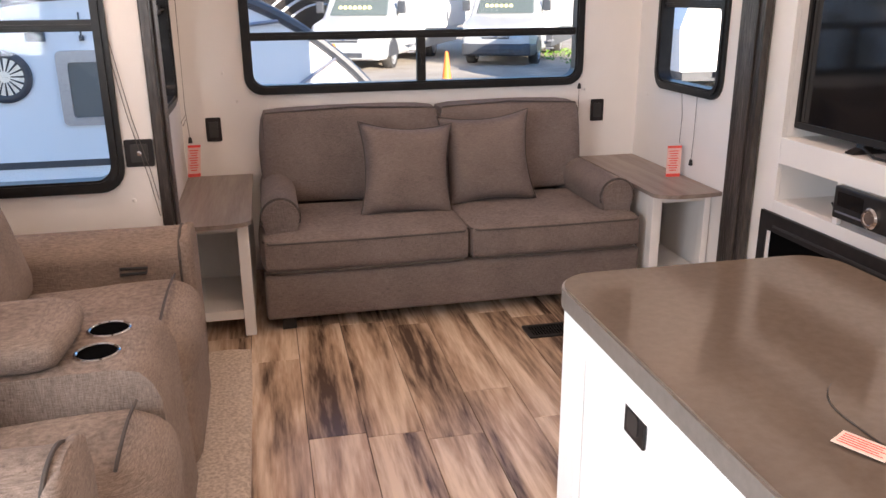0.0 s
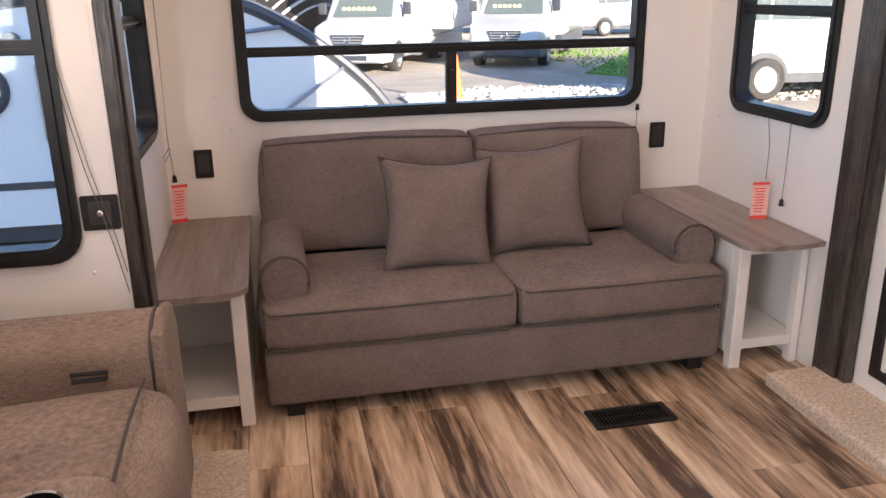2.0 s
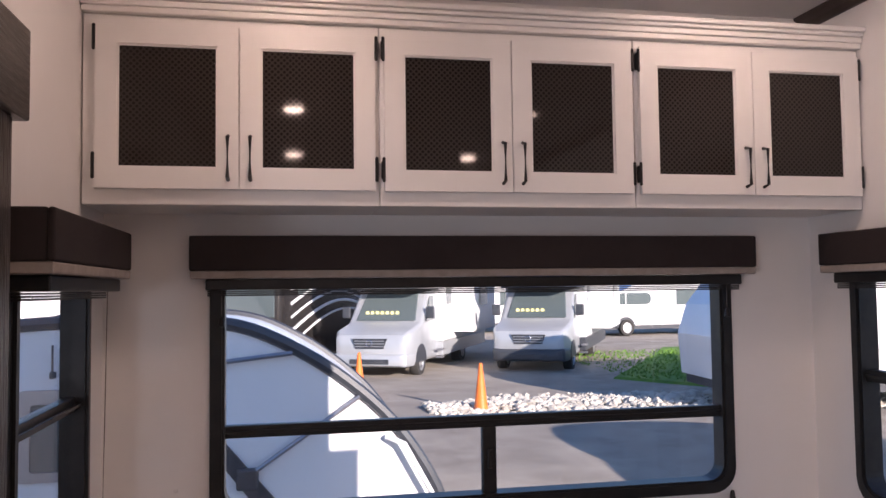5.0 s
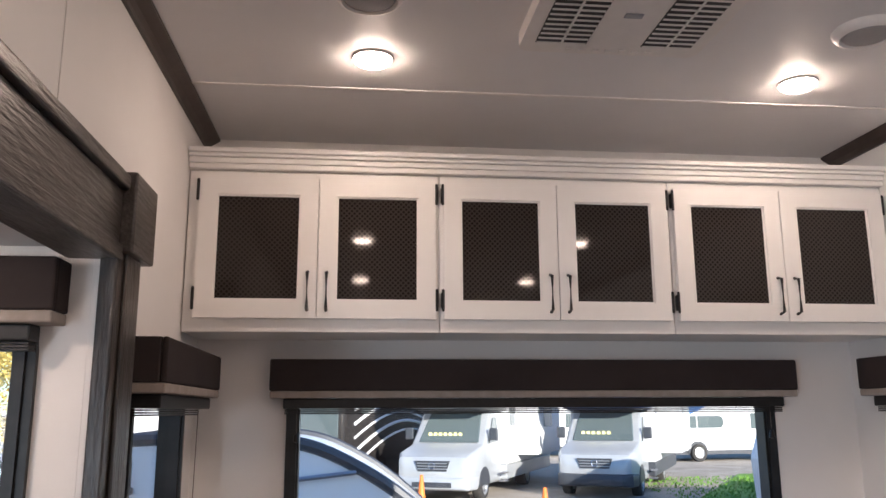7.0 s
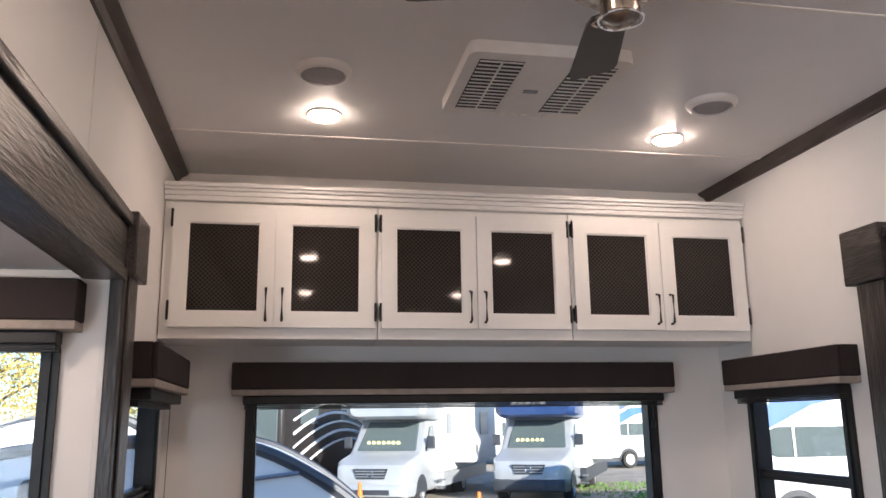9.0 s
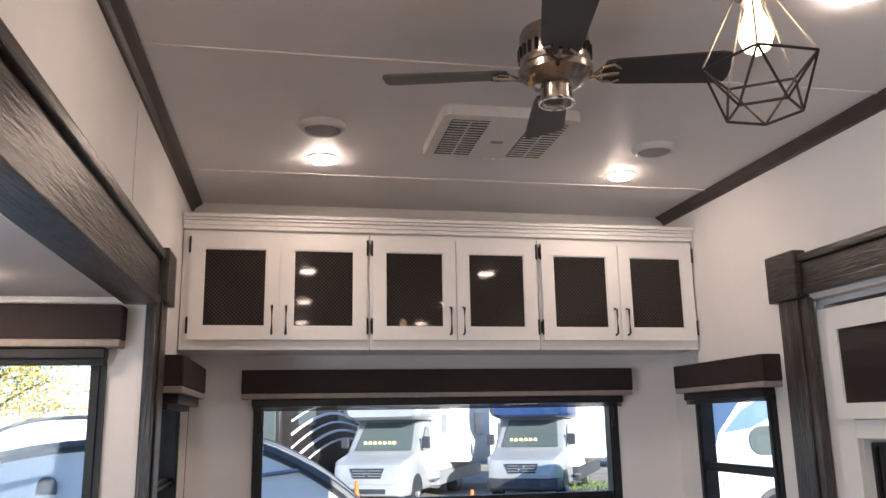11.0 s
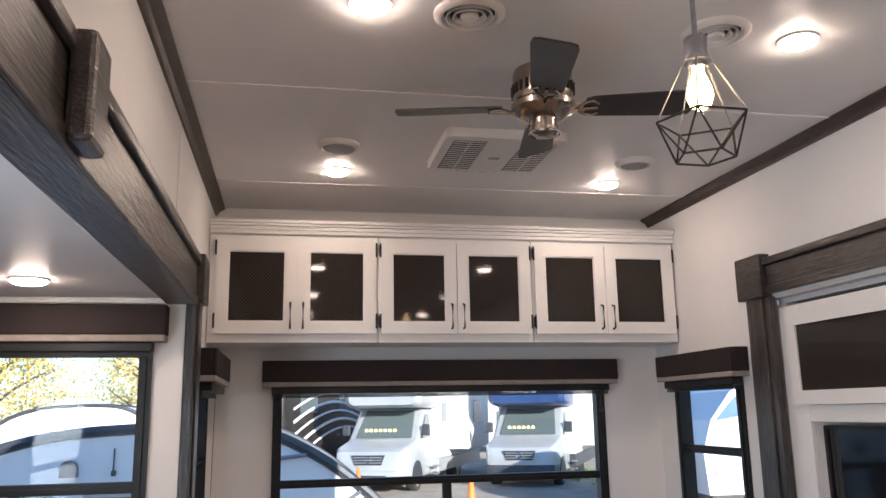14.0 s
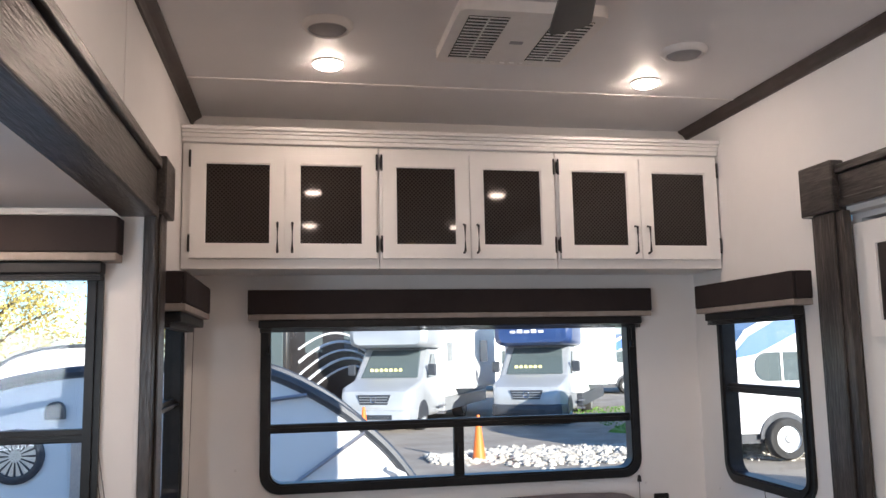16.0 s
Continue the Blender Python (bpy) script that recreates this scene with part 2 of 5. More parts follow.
def tube(points, r, sides=8, bm=None, closed=False):
    """A round bar along points."""
    own = bmesh.new()
    pts = [Vector(p) for p in points]
    rings = []
    n = len(pts)
    for i, p in enumerate(pts):
        a = pts[i - 1] if i or closed else p
        b = pts[(i + 1) % n] if i < n - 1 or closed else p
        d = (b - a).normalized()
        u = d.cross(Vector((0, 0, 1)))
        if u.length < 1e-3:
            u = d.cross(Vector((0, 1, 0)))
        u.normalize()
        w = d.cross(u)
        rr = r[i] if isinstance(r, (list, tuple)) else r
        rings.append([own.verts.new(p + (u * math.cos(2 * math.pi * k / sides) + w * math.sin(2 * math.pi * k / sides)) * rr) for k in range(sides)])
    for i in range(n if closed else n - 1):
        a, b = rings[i], rings[(i + 1) % n]
        for k in range(sides):
            own.faces.new((a[k], a[(k + 1) % sides], b[(k + 1) % sides], b[k]))
    if not closed:
        own.faces.new(rings[0])
        own.faces.new(rings[-1])
    return join(bm, own)


def lathe(profile, at, sides=32, bm=None, axis="z"):
    """A turned shape: profile of (radius, height)."""
    own = bmesh.new()
    rings = []
    for r, h in profile:
        ring = []
        for k in range(sides):
            a = 2 * math.pi * k / sides
            c, s = r * math.cos(a), r * math.sin(a)
            v = {"z": (c, s, h), "x": (h, c, s), "y": (c, h, s)}[axis]
            ring.append(own.verts.new(Vector(at) + Vector(v)))
        rings.append(ring)
    for a, b in zip(rings, rings[1:]):
        for k in range(sides):
            own.faces.new((a[k], a[(k + 1) % sides], b[(k + 1) % sides], b[k]))
    if profile[0][0] <= 0.03:
        own.faces.new(rings[0])
    if profile[-1][0] <= 0.03:
        own.faces.new(rings[-1])
    bmesh.ops.remove_doubles(own, verts=own.verts[:], dist=1e-5)
    return join(bm, own)


def rrect(u0, v0, u1, v1, r, n=6):
    pts = []
    for cu, cv, a0 in ((u1 - r, v1 - r, 0), (u0 + r, v1 - r, 90), (u0 + r, v0 + r, 180), (u1 - r, v0 + r, 270)):
        for k in range(n + 1):
            a = radians(a0 + 90 * k / n)
            pts.append((cu + r * math.cos(a), cv + r * math.sin(a)))
    return pts


def lift(axis, u, v, d):
    """A point of a plane square to axis, d along it."""
    return {"y": (u, d, v), "x": (d, u, v), "z": (u, v, d)}[axis]


def ring(axis, outer, inner, d0, d1, bm=None):
    """A frame between two outlines, from depth d0 to d1."""
    own = bmesh.new()
    n = len(outer)
    L = [[own.verts.new(lift(axis, u, v, d)) for u, v in line] for line, d in ((outer, d0), (outer, d1), (inner, d1), (inner, d0))]
    for a, b in zip(L, L[1:] + L[:1]):
        for k in range(n):
            own.faces.new((a[k], a[(k + 1) % n], b[(k + 1) % n], b[k]))
    return join(bm, own)


def prism(axis, outline, d0, d1, bevel=0.0, bm=None):
    own = bmesh.new()
    a = [own.verts.new(lift(axis, u, v, d0)) for u, v in outline]
    b = [own.verts.new(lift(axis, u, v, d1)) for u, v in outline]
    own.faces.new(a)
    own.faces.new(b)
    n = len(a)
    for k in range(n):
        own.faces.new((a[k], a[(k + 1) % n], b[(k + 1) % n], b[k]))
    if bevel:
        es = [e for e in own.edges if e.calc_face_angle(0) > 1.0]
        bmesh.ops.bevel(own, geom=es, offset=bevel, segments=2, affect="EDGES", profile=0.5)
    return join(bm, own)


def cushion(lo, hi, puff=0.03, r=0.05, n=9, bm=None, seam=0.0):
    """A stuffed block: a rounded box whose faces bulge."""
    own = bmesh.new()
    bmesh.ops.create_cube(own, size=2)
    bmesh.ops.subdivide_edges(own, edges=own.edges[:], cuts=n, use_grid_fill=True)
    lo, hi = Vector(lo), Vector(hi)
    c, h = (lo + hi) / 2, (hi - lo) / 2
    for v in own.verts:
        q = v.co.copy()
        p = Vector([q[k] * h[k] for k in range(3)])
        core = Vector([max(-(h[k] - r), min(h[k] - r, p[k])) for k in range(3)])
        d = p - core
        if d.length > 1e-6:
            p = core + d.normalized() * min(r, d.length)
        for k in range(3):
            i, j = (k + 1) % 3, (k + 2) % 3
            w = (1 - q[i] ** 2) * (1 - q[j] ** 2)
            if abs(q[k]) > 0.999:
                p[k] += math.copysign(puff * w * min(1, 2.5 * h[k]), q[k])
        p += Vector((0, 0, 0.004)) * noise.noise(p * 6 + c)
        v.co = c + p
    return join(bm, own)


def wall(name, axis, d0, d1, u0, u1, z0, z1, holes, mat, label):
    """A wall square to axis from d0 to d1 with rectangular openings (u0, z0, u1, z1), in order of u."""
    items, u = [], u0
    for a, b, c, e in holes:
        if a > u:
            items.append((u, z0, a, z1))
        if b > z0:
            items.append((a, z0, c, b))
        if e < z1:
            items.append((a, e, c, z1))
        u = c
    if u < u1:
        items.append((u, z0, u1, z1))
    bm = None
    for a, b, c, e in items:
        bm = box(lift(axis, a, b, d0), lift(axis, c, e, d1), 0, 1, bm)
    bmesh.ops.remove_doubles(bm, verts=bm.verts[:], dist=1e-5)
    return solid(name, bm, mat, label, "wall", kind="structure")


# ---- the plan ----
XL, XR, YR, ZC = 0.39, 2.74, 5.35, 2.535       # side walls, rear wall, ceiling
YB = -1.6                                       # the far kitchen end, behind the walker
SXL, SXR, SZ = -0.70, 3.45, 1.918                # slide-outs: outer walls, ceiling
YE_L, YE_R = 4.238, 4.225                        # end walls of the slide-outs
YS = 0.3                                        # where the slide-outs begin
T = 0.05

solid("floor", box((SXL - T, YB - T, -0.06), (SXR + T, YR + T, -0.008)), SUBFLOOR, "dark underfloor below the vinyl planks", "floor", kind="structure")
solid("ceiling", box((XL - T, YB - T, ZC), (XR + T, YR + T, ZC + 0.05)), CEILING, "smooth off-white vinyl ceiling panels", "ceiling", kind="structure")
# unseen slab, its height set so the shadow covers the near trailer's side
solid("roof", box((XL - T, YB - T, ZC + 0.051), (XR + T, YR + T, 2.75), 0.03), PLASTIC_WHITE, "unseen white roof slab, added to raise the shadow outside", "roof", kind="structure")
solid("ceiling_slide_left", box((SXL - T, YS, SZ), (XL - 0.052, YE_L + T, SZ + 0.04)), CEILING, "low white ceiling of the seating slide-out", "ceiling", kind="structure")
solid("ceiling_slide_right", box((XR + 0.052, YS, SZ), (SXR + T, YE_R + T, SZ + 0.04)), CEILING, "low white ceiling of the entertainment slide-out", "ceiling", kind="structure")
REAR_WIN = (0.72, 0.915, 2.40, 1.665)
SIDE_WIN = (4.53, 0.915, 5.115, 1.665)
END_WIN = (-0.50, 0.728, 0.277, 1.77)
wall("wall_rear", "y", YR, YR + T, XL - T, XR + T, 0, ZC, [REAR_WIN], WALL, "off-white vinyl rear wall with a wide window")
wall("wall_left", "x", XL - T, XL, YB, YR, 0, ZC, [(YS, 0, YE_L - 0.001, SZ + 0.02), SIDE_WIN], WALL, "off-white vinyl side wall with slide-out opening and window")
wall("wall_right", "x", XR, XR + T, YB, YR, 0, ZC, [(YS, 0, YE_R + T, SZ + 0.02), SIDE_WIN], WALL, "off-white vinyl side wall with entertainment slide-out opening")
wall("wall_kitchen_end", "y", YB - T, YB, XL - T, XR + T, 0, ZC, [], WALL, "plain off-white wall at the kitchen end")
wall("wall_slide_left_end", "y", YE_L, YE_L + T, SXL, XL + 0.012, 0, SZ, [END_WIN], WALL, "off-white end wall of the seating slide-out with a window")
wall("wall_slide_left_outer", "x", SXL - T, SXL, YS, YE_L + T, 0, SZ, [(0.55, 0.9, 2.15, 1.65)], WALL, "off-white outer wall of the seating slide-out")
wall("wall_slide_left_front", "y", YS - T, YS, SXL - T, XL - T, 0, SZ, [], WALL, "off-white front end wall of the seating slide-out")
wall("wall_slide_right_end", "y", YE_R, YE_R + T, XR + T, SXR, 0, SZ, [], WALL, "off-white end wall of the entertainment slide-out")
wall("wall_slide_right_outer", "x", SXR, SXR + T, YS, YE_R + T, 0, SZ, [], WALL, "off-white outer wall of the entertainment slide-out")
wall("wall_slide_right_front", "y", YS - T, YS, XR + T, SXR + T, 0, SZ, [], WALL, "off-white front end wall of the entertainment slide-out")
solid("trim_soffit", box((XL, 5.335, 2.385), (XR, YR, ZC)), WALL, "off-white soffit strip between cabinets and ceiling", "trim", kind="structure")
for k, y in enumerate((3.715, 4.825, 2.1, 0.4)):
    solid("trim_ceiling_seam_%d" % (k + 1), box((XL + 0.03, y - 0.006, ZC - 0.004), (XR - 0.03, y + 0.006, ZC + 0.002), 0.0015), PLASTIC_WHITE, "thin white seam strip across the ceiling", "trim", kind="structure")
for side, xw, d in (("left", XL, 1), ("right", XR, -1)):
    cove = [(xw, ZC), (xw + d * 0.046, ZC), (xw + d * 0.046, ZC - 0.008), (xw + d * 0.034, ZC - 0.016), (xw + d * 0.020, ZC - 0.024), (xw + d * 0.012, ZC - 0.036), (xw + d * 0.010, ZC - 0.044), (xw, ZC - 0.044)]
    solid("trim_crown_" + side, prism("y", cove, YB, 5.332, 0.001), CROWN, "dark brown moulding between wall and ceiling", "trim", kind="structure")


# ---- slide-out casings ----
def casing(name, x_wall, sign, y_end, post_w, joint, reveal, deep, zl, zb):
    """Dark stained casing round a slide-out opening: post, lintel, corner block."""
    ob = thing(name, (x_wall, y_end, 0), "dark-stained wooden casing round the slide-out opening", "casing")
    ob["kind"] = "structure"

    def bx(y0, z0, y1, z1, d0, d1, b=0.004):
        a, c = sorted((x_wall + sign * d0, x_wall + sign * d1))
        return box((a, y0, z0), (c, y1, z1), b)
    y1 = y_end + post_w
    (l0, l1), (b0, b1) = zl, zb
    part("post", bx(y_end - 0.012, 0.0, y1, b0, reveal, deep - 0.012), TRIM_POST, ob)
    part("post_fillet", bx(y_end + 0.03, 0.0, y1 - 0.022, b0, deep - 0.012, deep - 0.003), TRIM_POST, ob)
    part("post_edge", bx(y1, 0.0, y1 + 0.012, b0, 0, deep - 0.03), TRIM_POST, ob)
    part("corner_block", bx(y_end + 0.004, b0, y1 + 0.025, b1, 0, deep + 0.012, 0.005), TRIM_DARK, ob)
    part("lintel", bx(YS, l0 + 0.003, y_end + 0.002, l1 - 0.032, -0.055, deep - 0.014), TRIM_DARK, ob)
    part("lintel_top_rail", bx(YS, l1 - 0.030, y_end + 0.002, l1, 0, deep), TRIM_DARK, ob)
    part("lintel_bottom_rail", bx(YS, l0, y_end + 0.002, l0 + 0.033, deep - 0.013, deep - 0.006), TRIM_DARK, ob)
    if joint:
        part("joint_block", bx(joint - 0.10, l0 + 0.008, joint, l1 + 0.004, deep - 0.01, deep + 0.030, 0.010), TRIM_DARK, ob)
    return ob


casing("casing_left", XL, 1, YE_L, 0.155, 2.54, 0.014, 0.061, (1.893, 2.074), (1.912, 2.085))
casing("casing_right", XR, -1, YE_R, 0.162, None, 0.0, 0.042, (1.955, 2.106), (1.945, 2.127))
solid("trim_slide_ceiling_strip", box((SXL, 2.50, SZ - 0.012), (XL - 0.06, 2.53, SZ + 0.002), 0.003), TRIM_DARK, "dark strip across the slide-out ceiling", "trim", kind="structure")
solid("trim_slide_cornice", box((SXL, YE_L - 0.014, SZ - 0.022), (XL - 0.05, YE_L, SZ), 0.004), WHITE, "white cornice strip over the slide-out window", "trim", kind="structure")


# ---- windows, valances and blind cords ----
def window(name, axis, rect, d, out, bars, mull, label):
    """Black framed window: rounded frame, bars, panes. d: wall face; out: +1 or -1 away from the room."""
    u0, v0, u1, v1 = rect
    ob = thing(name, lift(axis, (u0 + u1) / 2, v0, d), label, "window")
    ob["kind"] = "structure"
    g = 0.022
    part("window_frame", ring(axis, rrect(u0 - g, v0 - g, u1 + g, v1 + g, 0.085), rrect(u0 + 0.022, v0 + 0.022, u1 - 0.022, v1 - 0.022, 0.055), d - out * 0.014, d + out * 0.05), FRAME, ob)
    part("inner_lip", ring(axis, rrect(u0 - 0.004, v0 - 0.004, u1 + 0.004, v1 + 0.004, 0.075), rrect(u0 + 0.014, v0 + 0.014, u1 - 0.014, v1 - 0.014, 0.06), d - out * 0.022, d - out * 0.013), FRAME, ob)
    m = d + out * 0.022
    for v in bars:
        a, b = sorted((m - 0.02, m + 0.012))
        part("bar", box(lift(axis, u0 + 0.02, v - 0.019, a), lift(axis, u1 - 0.02, v + 0.019, b), 0.003), FRAME, ob)
        a, b = sorted((m - out * 0.021, m - out * 0.028))
        part("bar_rib", box(lift(axis, u0 + 0.022, v - 0.005, a), lift(axis, u1 - 0.022, v + 0.004, b), 0.001), FRAME, ob)
    if mull:
        a, b = sorted((m - 0.016, m + 0.012))
        part("mullion", box(lift(axis, mull - 0.023, v0 + 0.02, a), lift(axis, mull + 0.023, bars[0] - 0.019, b), 0.003), FRAME, ob)
        a, b = sorted((m - out * 0.016, m - out * 0.030))
        part("latch", box(lift(axis, mull - 0.008, v0 + 0.10, a), lift(axis, mull + 0.008, v0 + 0.16, b), 0.003), BLACK, ob)
    for lo, hi in ((v0 + 0.02, bars[0] - 0.015), (bars[0] + 0.015, v1 - 0.02)):
        a, b = sorted((m + 0.001, m + 0.005))
        pn = part("pane", box(lift(axis, u0 + 0.02, lo, a), lift(axis, u1 - 0.02, hi, b)), GLASS, ob, "clear glass pane")
        pn.visible_shadow = False
    return ob


window("window_1", "y", REAR_WIN, YR, 1, [1.165], 1.567, "wide black-framed window with rounded corners")
window("window_2", "x", SIDE_WIN, XL, -1, [1.30], None, "small black-framed side window beside the slide-out")
window("window_3", "x", SIDE_WIN, XR, 1, [1.30], None, "small black-framed side window over the end table")
# window_5 is out of view, added so daylight reaches in from the left
window("window_5", "x", (0.55, 0.9, 2.15, 1.65), SXL, -1, [1.2], None, "black-framed window out of view, added to admit daylight")
# area lamp added in that unseen opening, brightening island and floor like sky
kitchen_sky = new("kitchen_sky_fill", bpy.data.lights.new("kitchen_sky_fill", "AREA"))
kitchen_sky.data.shape, kitchen_sky.data.size, kitchen_sky.data.size_y, kitchen_sky.data.energy, kitchen_sky.data.color = "RECTANGLE", 1.5, 0.7, 37.0, (0.86, 0.93, 1.0)
kitchen_sky.matrix_world = look((SXL - 0.08, 1.35, 1.28), (SXL + 2, 1.35, 1.1))
window("window_4", "y", END_WIN, YE_L, 1, [1.266], None, "tall black-framed window in the slide-out end wall")


def valance(axis, u0, u1, d, inward, z, label, D=0.085):
    """Box valance with taupe lower edge and black blind headrail."""
    mid = (u0 + u1) / 2
    ob = thing("window_valance", lift(axis, mid, z, d), label, "valance", "brown window valances")

    def bx(a, v0, b, v1, d0, d1, bev=0.004):
        p, q = sorted((d + inward * d0, d + inward * d1))
        return box(lift(axis, a, v0, p), lift(axis, b, v1, q), bev)
    part("front_board", bx(u0, z + 0.024, u1, z + 0.128, D - 0.014, D, 0.005), VALANCE, ob)
    for a, b in ((u0, u0 + 0.014), (u1 - 0.014, u1)):
        part("side_board", bx(a, z + 0.024, b, z + 0.128, 0.0, D - 0.0145), VALANCE, ob)
    part("top_board", bx(u0 + 0.0145, z + 0.114, u1 - 0.0145, z + 0.127, 0.0, D - 0.0145), VALANCE, ob)
    part("lower_edge", bx(u0 + 0.002, z, u1 - 0.002, z + 0.0235, 0.0, D - 0.002, 0.004), VALANCE_TRIM, ob, "taupe lower edge")
    part("headrail", bx(u0 + 0.045, z - 0.034, u1 - 0.045, z - 0.001, 0.012, D - 0.02, 0.004), BLACK, ob, "black blind headrail")
    part("folded_blind", boxes([(lift(axis, u0 + 0.05, z - 0.040 - 0.006 * k, min(d + inward * 0.018, d + inward * 0.055)), lift(axis, u1 - 0.05, z - 0.0355 - 0.006 * k, max(d + inward * 0.018, d + inward * 0.055))) for k in range(3)]), BLACK, ob, "black folded blind")
    return ob


valance("y", 0.645, 2.479, YR, -1, 1.63, "dark brown valance over the wide rear window")
valance("x", 4.45, 5.19, XR, -1, 1.63, "dark brown valance over the side window")
valance("x", 4.45, 5.19, XL, 1, 1.63, "dark brown valance over the narrow side window", 0.11)
valance("y", -0.58, 0.348, YE_L, -1, 1.757, "dark brown valance over the slide-out window")


# ---- overhead cabinets ----
CY = 5.075
crown = thing("cabinet_crown", ((XL + XR) / 2, CY, 2.345), "white stepped crown moulding above the cabinets", "moulding")
for d0, d1, za, zb in ((0.020, 0.10, 2.345, 2.362), (0.026, 0.10, 2.3625, 2.380), (0.036, 0.10, 2.3805, 2.392), (0.046, 0.15, 2.3925, 2.408)):
    part("moulding_step", box((XL + 0.002, CY - d0, za), (XR - 0.002, CY + d1, zb), 0.003), WHITE, crown)


def overhead(u0, u1, first):
    ob = thing("overhead_cabinet", ((u0 + u1) / 2, CY, 1.828), "white overhead cabinet with two mesh-panel doors", "cabinet", "overhead cabinets")
    part("body", box((u0, CY, 1.828), (u1, YR - 0.002, 2.344), 0.003), WHITE, ob)
    a, b = u0 + (0.034 if first else 0.012), u1 - 0.012
    mid = (a + b) / 2
    for d, (x0, x1) in enumerate(((a, mid - 0.0015), (mid + 0.0015, b))):
        z0, z1 = 1.870, 2.317
        f = 0.056
        out4, in4 = [(x0, z0), (x1, z0), (x1, z1), (x0, z1)], [(x0 + f, z0 + f), (x1 - f, z0 + f), (x1 - f, z1 - f), (x0 + f, z1 - f)]
        door = part("door", ring("y", out4, in4, CY - 0.020, CY - 0.001), WHITE, ob)
        part("bead", ring("y", in4, [(x0 + f + 0.005, z0 + f + 0.005), (x1 - f - 0.005, z0 + f + 0.005), (x1 - f - 0.005, z1 - f - 0.005), (x0 + f + 0.005, z1 - f - 0.005)], CY - 0.0155, CY - 0.0035), WHITE, door)
        part("mesh_panel", box((x0 + f, CY - 0.012, z0 + f), (x1 - f, CY - 0.004, z1 - f)), MESH, door, "dark woven mesh panel")
        hx = x1 - 0.028 if d == 0 else x0 + 0.028
        part("handle", tube([(hx, CY - 0.02, 1.895), (hx, CY - 0.045, 1.90), (hx, CY - 0.045, 2.01), (hx, CY - 0.02, 2.015)], 0.0052), BLACK, door, "black bar handle")
        ex = x0 if d == 0 else x1
        for hz in (1.93, 2.275):
            hs = -1 if d == 0 else 1
            part("hinge", boxes([((min(ex, ex + hs * 0.009), CY - 0.017, hz - 0.026), (max(ex, ex + hs * 0.009), CY - 0.001, hz + 0.026)), ((ex - 0.0045 + hs * 0.003, CY - 0.0235, hz - 0.036), (ex + 0.0045 + hs * 0.003, CY - 0.0175, hz + 0.036))], 0.003), BLACK, door, "black hinge")
    return ob


overhead(0.394, 1.187, True)
overhead(1.189, 1.962, False)
overhead(1.964, 2.736, False)


# ---- ceiling fixtures ----
def puck(x, y, z, glow=True):
    ob = thing("ceiling_light", (x, y, z), "round LED ceiling light, switched on", "ceiling light", "LED ceiling lights")
    part("bezel", lathe([(0.030, 0), (0.058, 0), (0.058, -0.003), (0.056, -0.006), (0.052, -0.006), (0.052, -0.003)], (x, y, z), 32), PLASTIC_WHITE, ob, smooth=True)
    part("lens", lathe([(0.0515, -0.0035), (0.0505, -0.010), (0.042, -0.016), (0.025, -0.019), (0.004, -0.02)], (x, y, z), 32), PUCK_GLOW, ob, "glowing LED lens", True)
    return ob


for x, y in ((0.958, 4.61), (2.216, 4.66), (0.957, 3.143), (2.191, 3.161), (0.957, 1.75), (2.19, 1.75), (0.957, 0.3), (2.19, 0.3)):
    puck(x, y, ZC)
puck(-0.007, 3.834, SZ)


def speaker(x, y):
    ob = thing("ceiling_speaker", (x, y, ZC), "round white ceiling speaker with grey grille", "speaker", "ceiling speakers")
    part("bezel", lathe([(0.06, 0), (0.083, 0), (0.083, -0.006), (0.075, -0.018), (0.066, -0.022), (0.062, -0.018), (0.062, -0.010)], (x, y, ZC), 36), PLASTIC_WHITE, ob, smooth=True)
    part("grille", lathe([(0.0615, -0.012), (0.055, -0.020), (0.03, -0.024), (0.003, -0.025)], (x, y, ZC), 36), GRILLE, ob, "grey perforated grille", True)


speaker(0.943, 4.262)
speaker(2.207, 4.32)


def air_vent(x, y):
    ob = thing("round_vent", (x, y, ZC), "round white ceiling air vent with curved slots", "vent", "round ceiling vents")
    part("rim", lathe([(0.03, 0), (0.095, 0), (0.095, -0.008), (0.085, -0.016), (0.075, -0.016), (0.068, -0.006)], (x, y, ZC), 36), PLASTIC_WHITE, ob, smooth=True)
    for r in (0.060, 0.042):
        part("louvre", lathe([(r - 0.006, -0.002), (r, -0.016), (r + 0.004, -0.016), (r - 0.001, -0.002)], (x, y, ZC), 36), PLASTIC_WHITE, ob, smooth=True)
    part("hub", lathe([(0.022, -0.001), (0.026, -0.014), (0.02, -0.02), (0.002, -0.021)], (x, y, ZC), 24), PLASTIC_WHITE, ob, smooth=True)
    # flat black disc on the ceiling, painting the shade inside the vent
    part("throat_shade", lathe([(0.068, -0.0015), (0.001, -0.0015)], (x, y, ZC), 36), BLACK, ob)


air_vent(1.22, 3.152)
air_vent(1.927, 3.15)


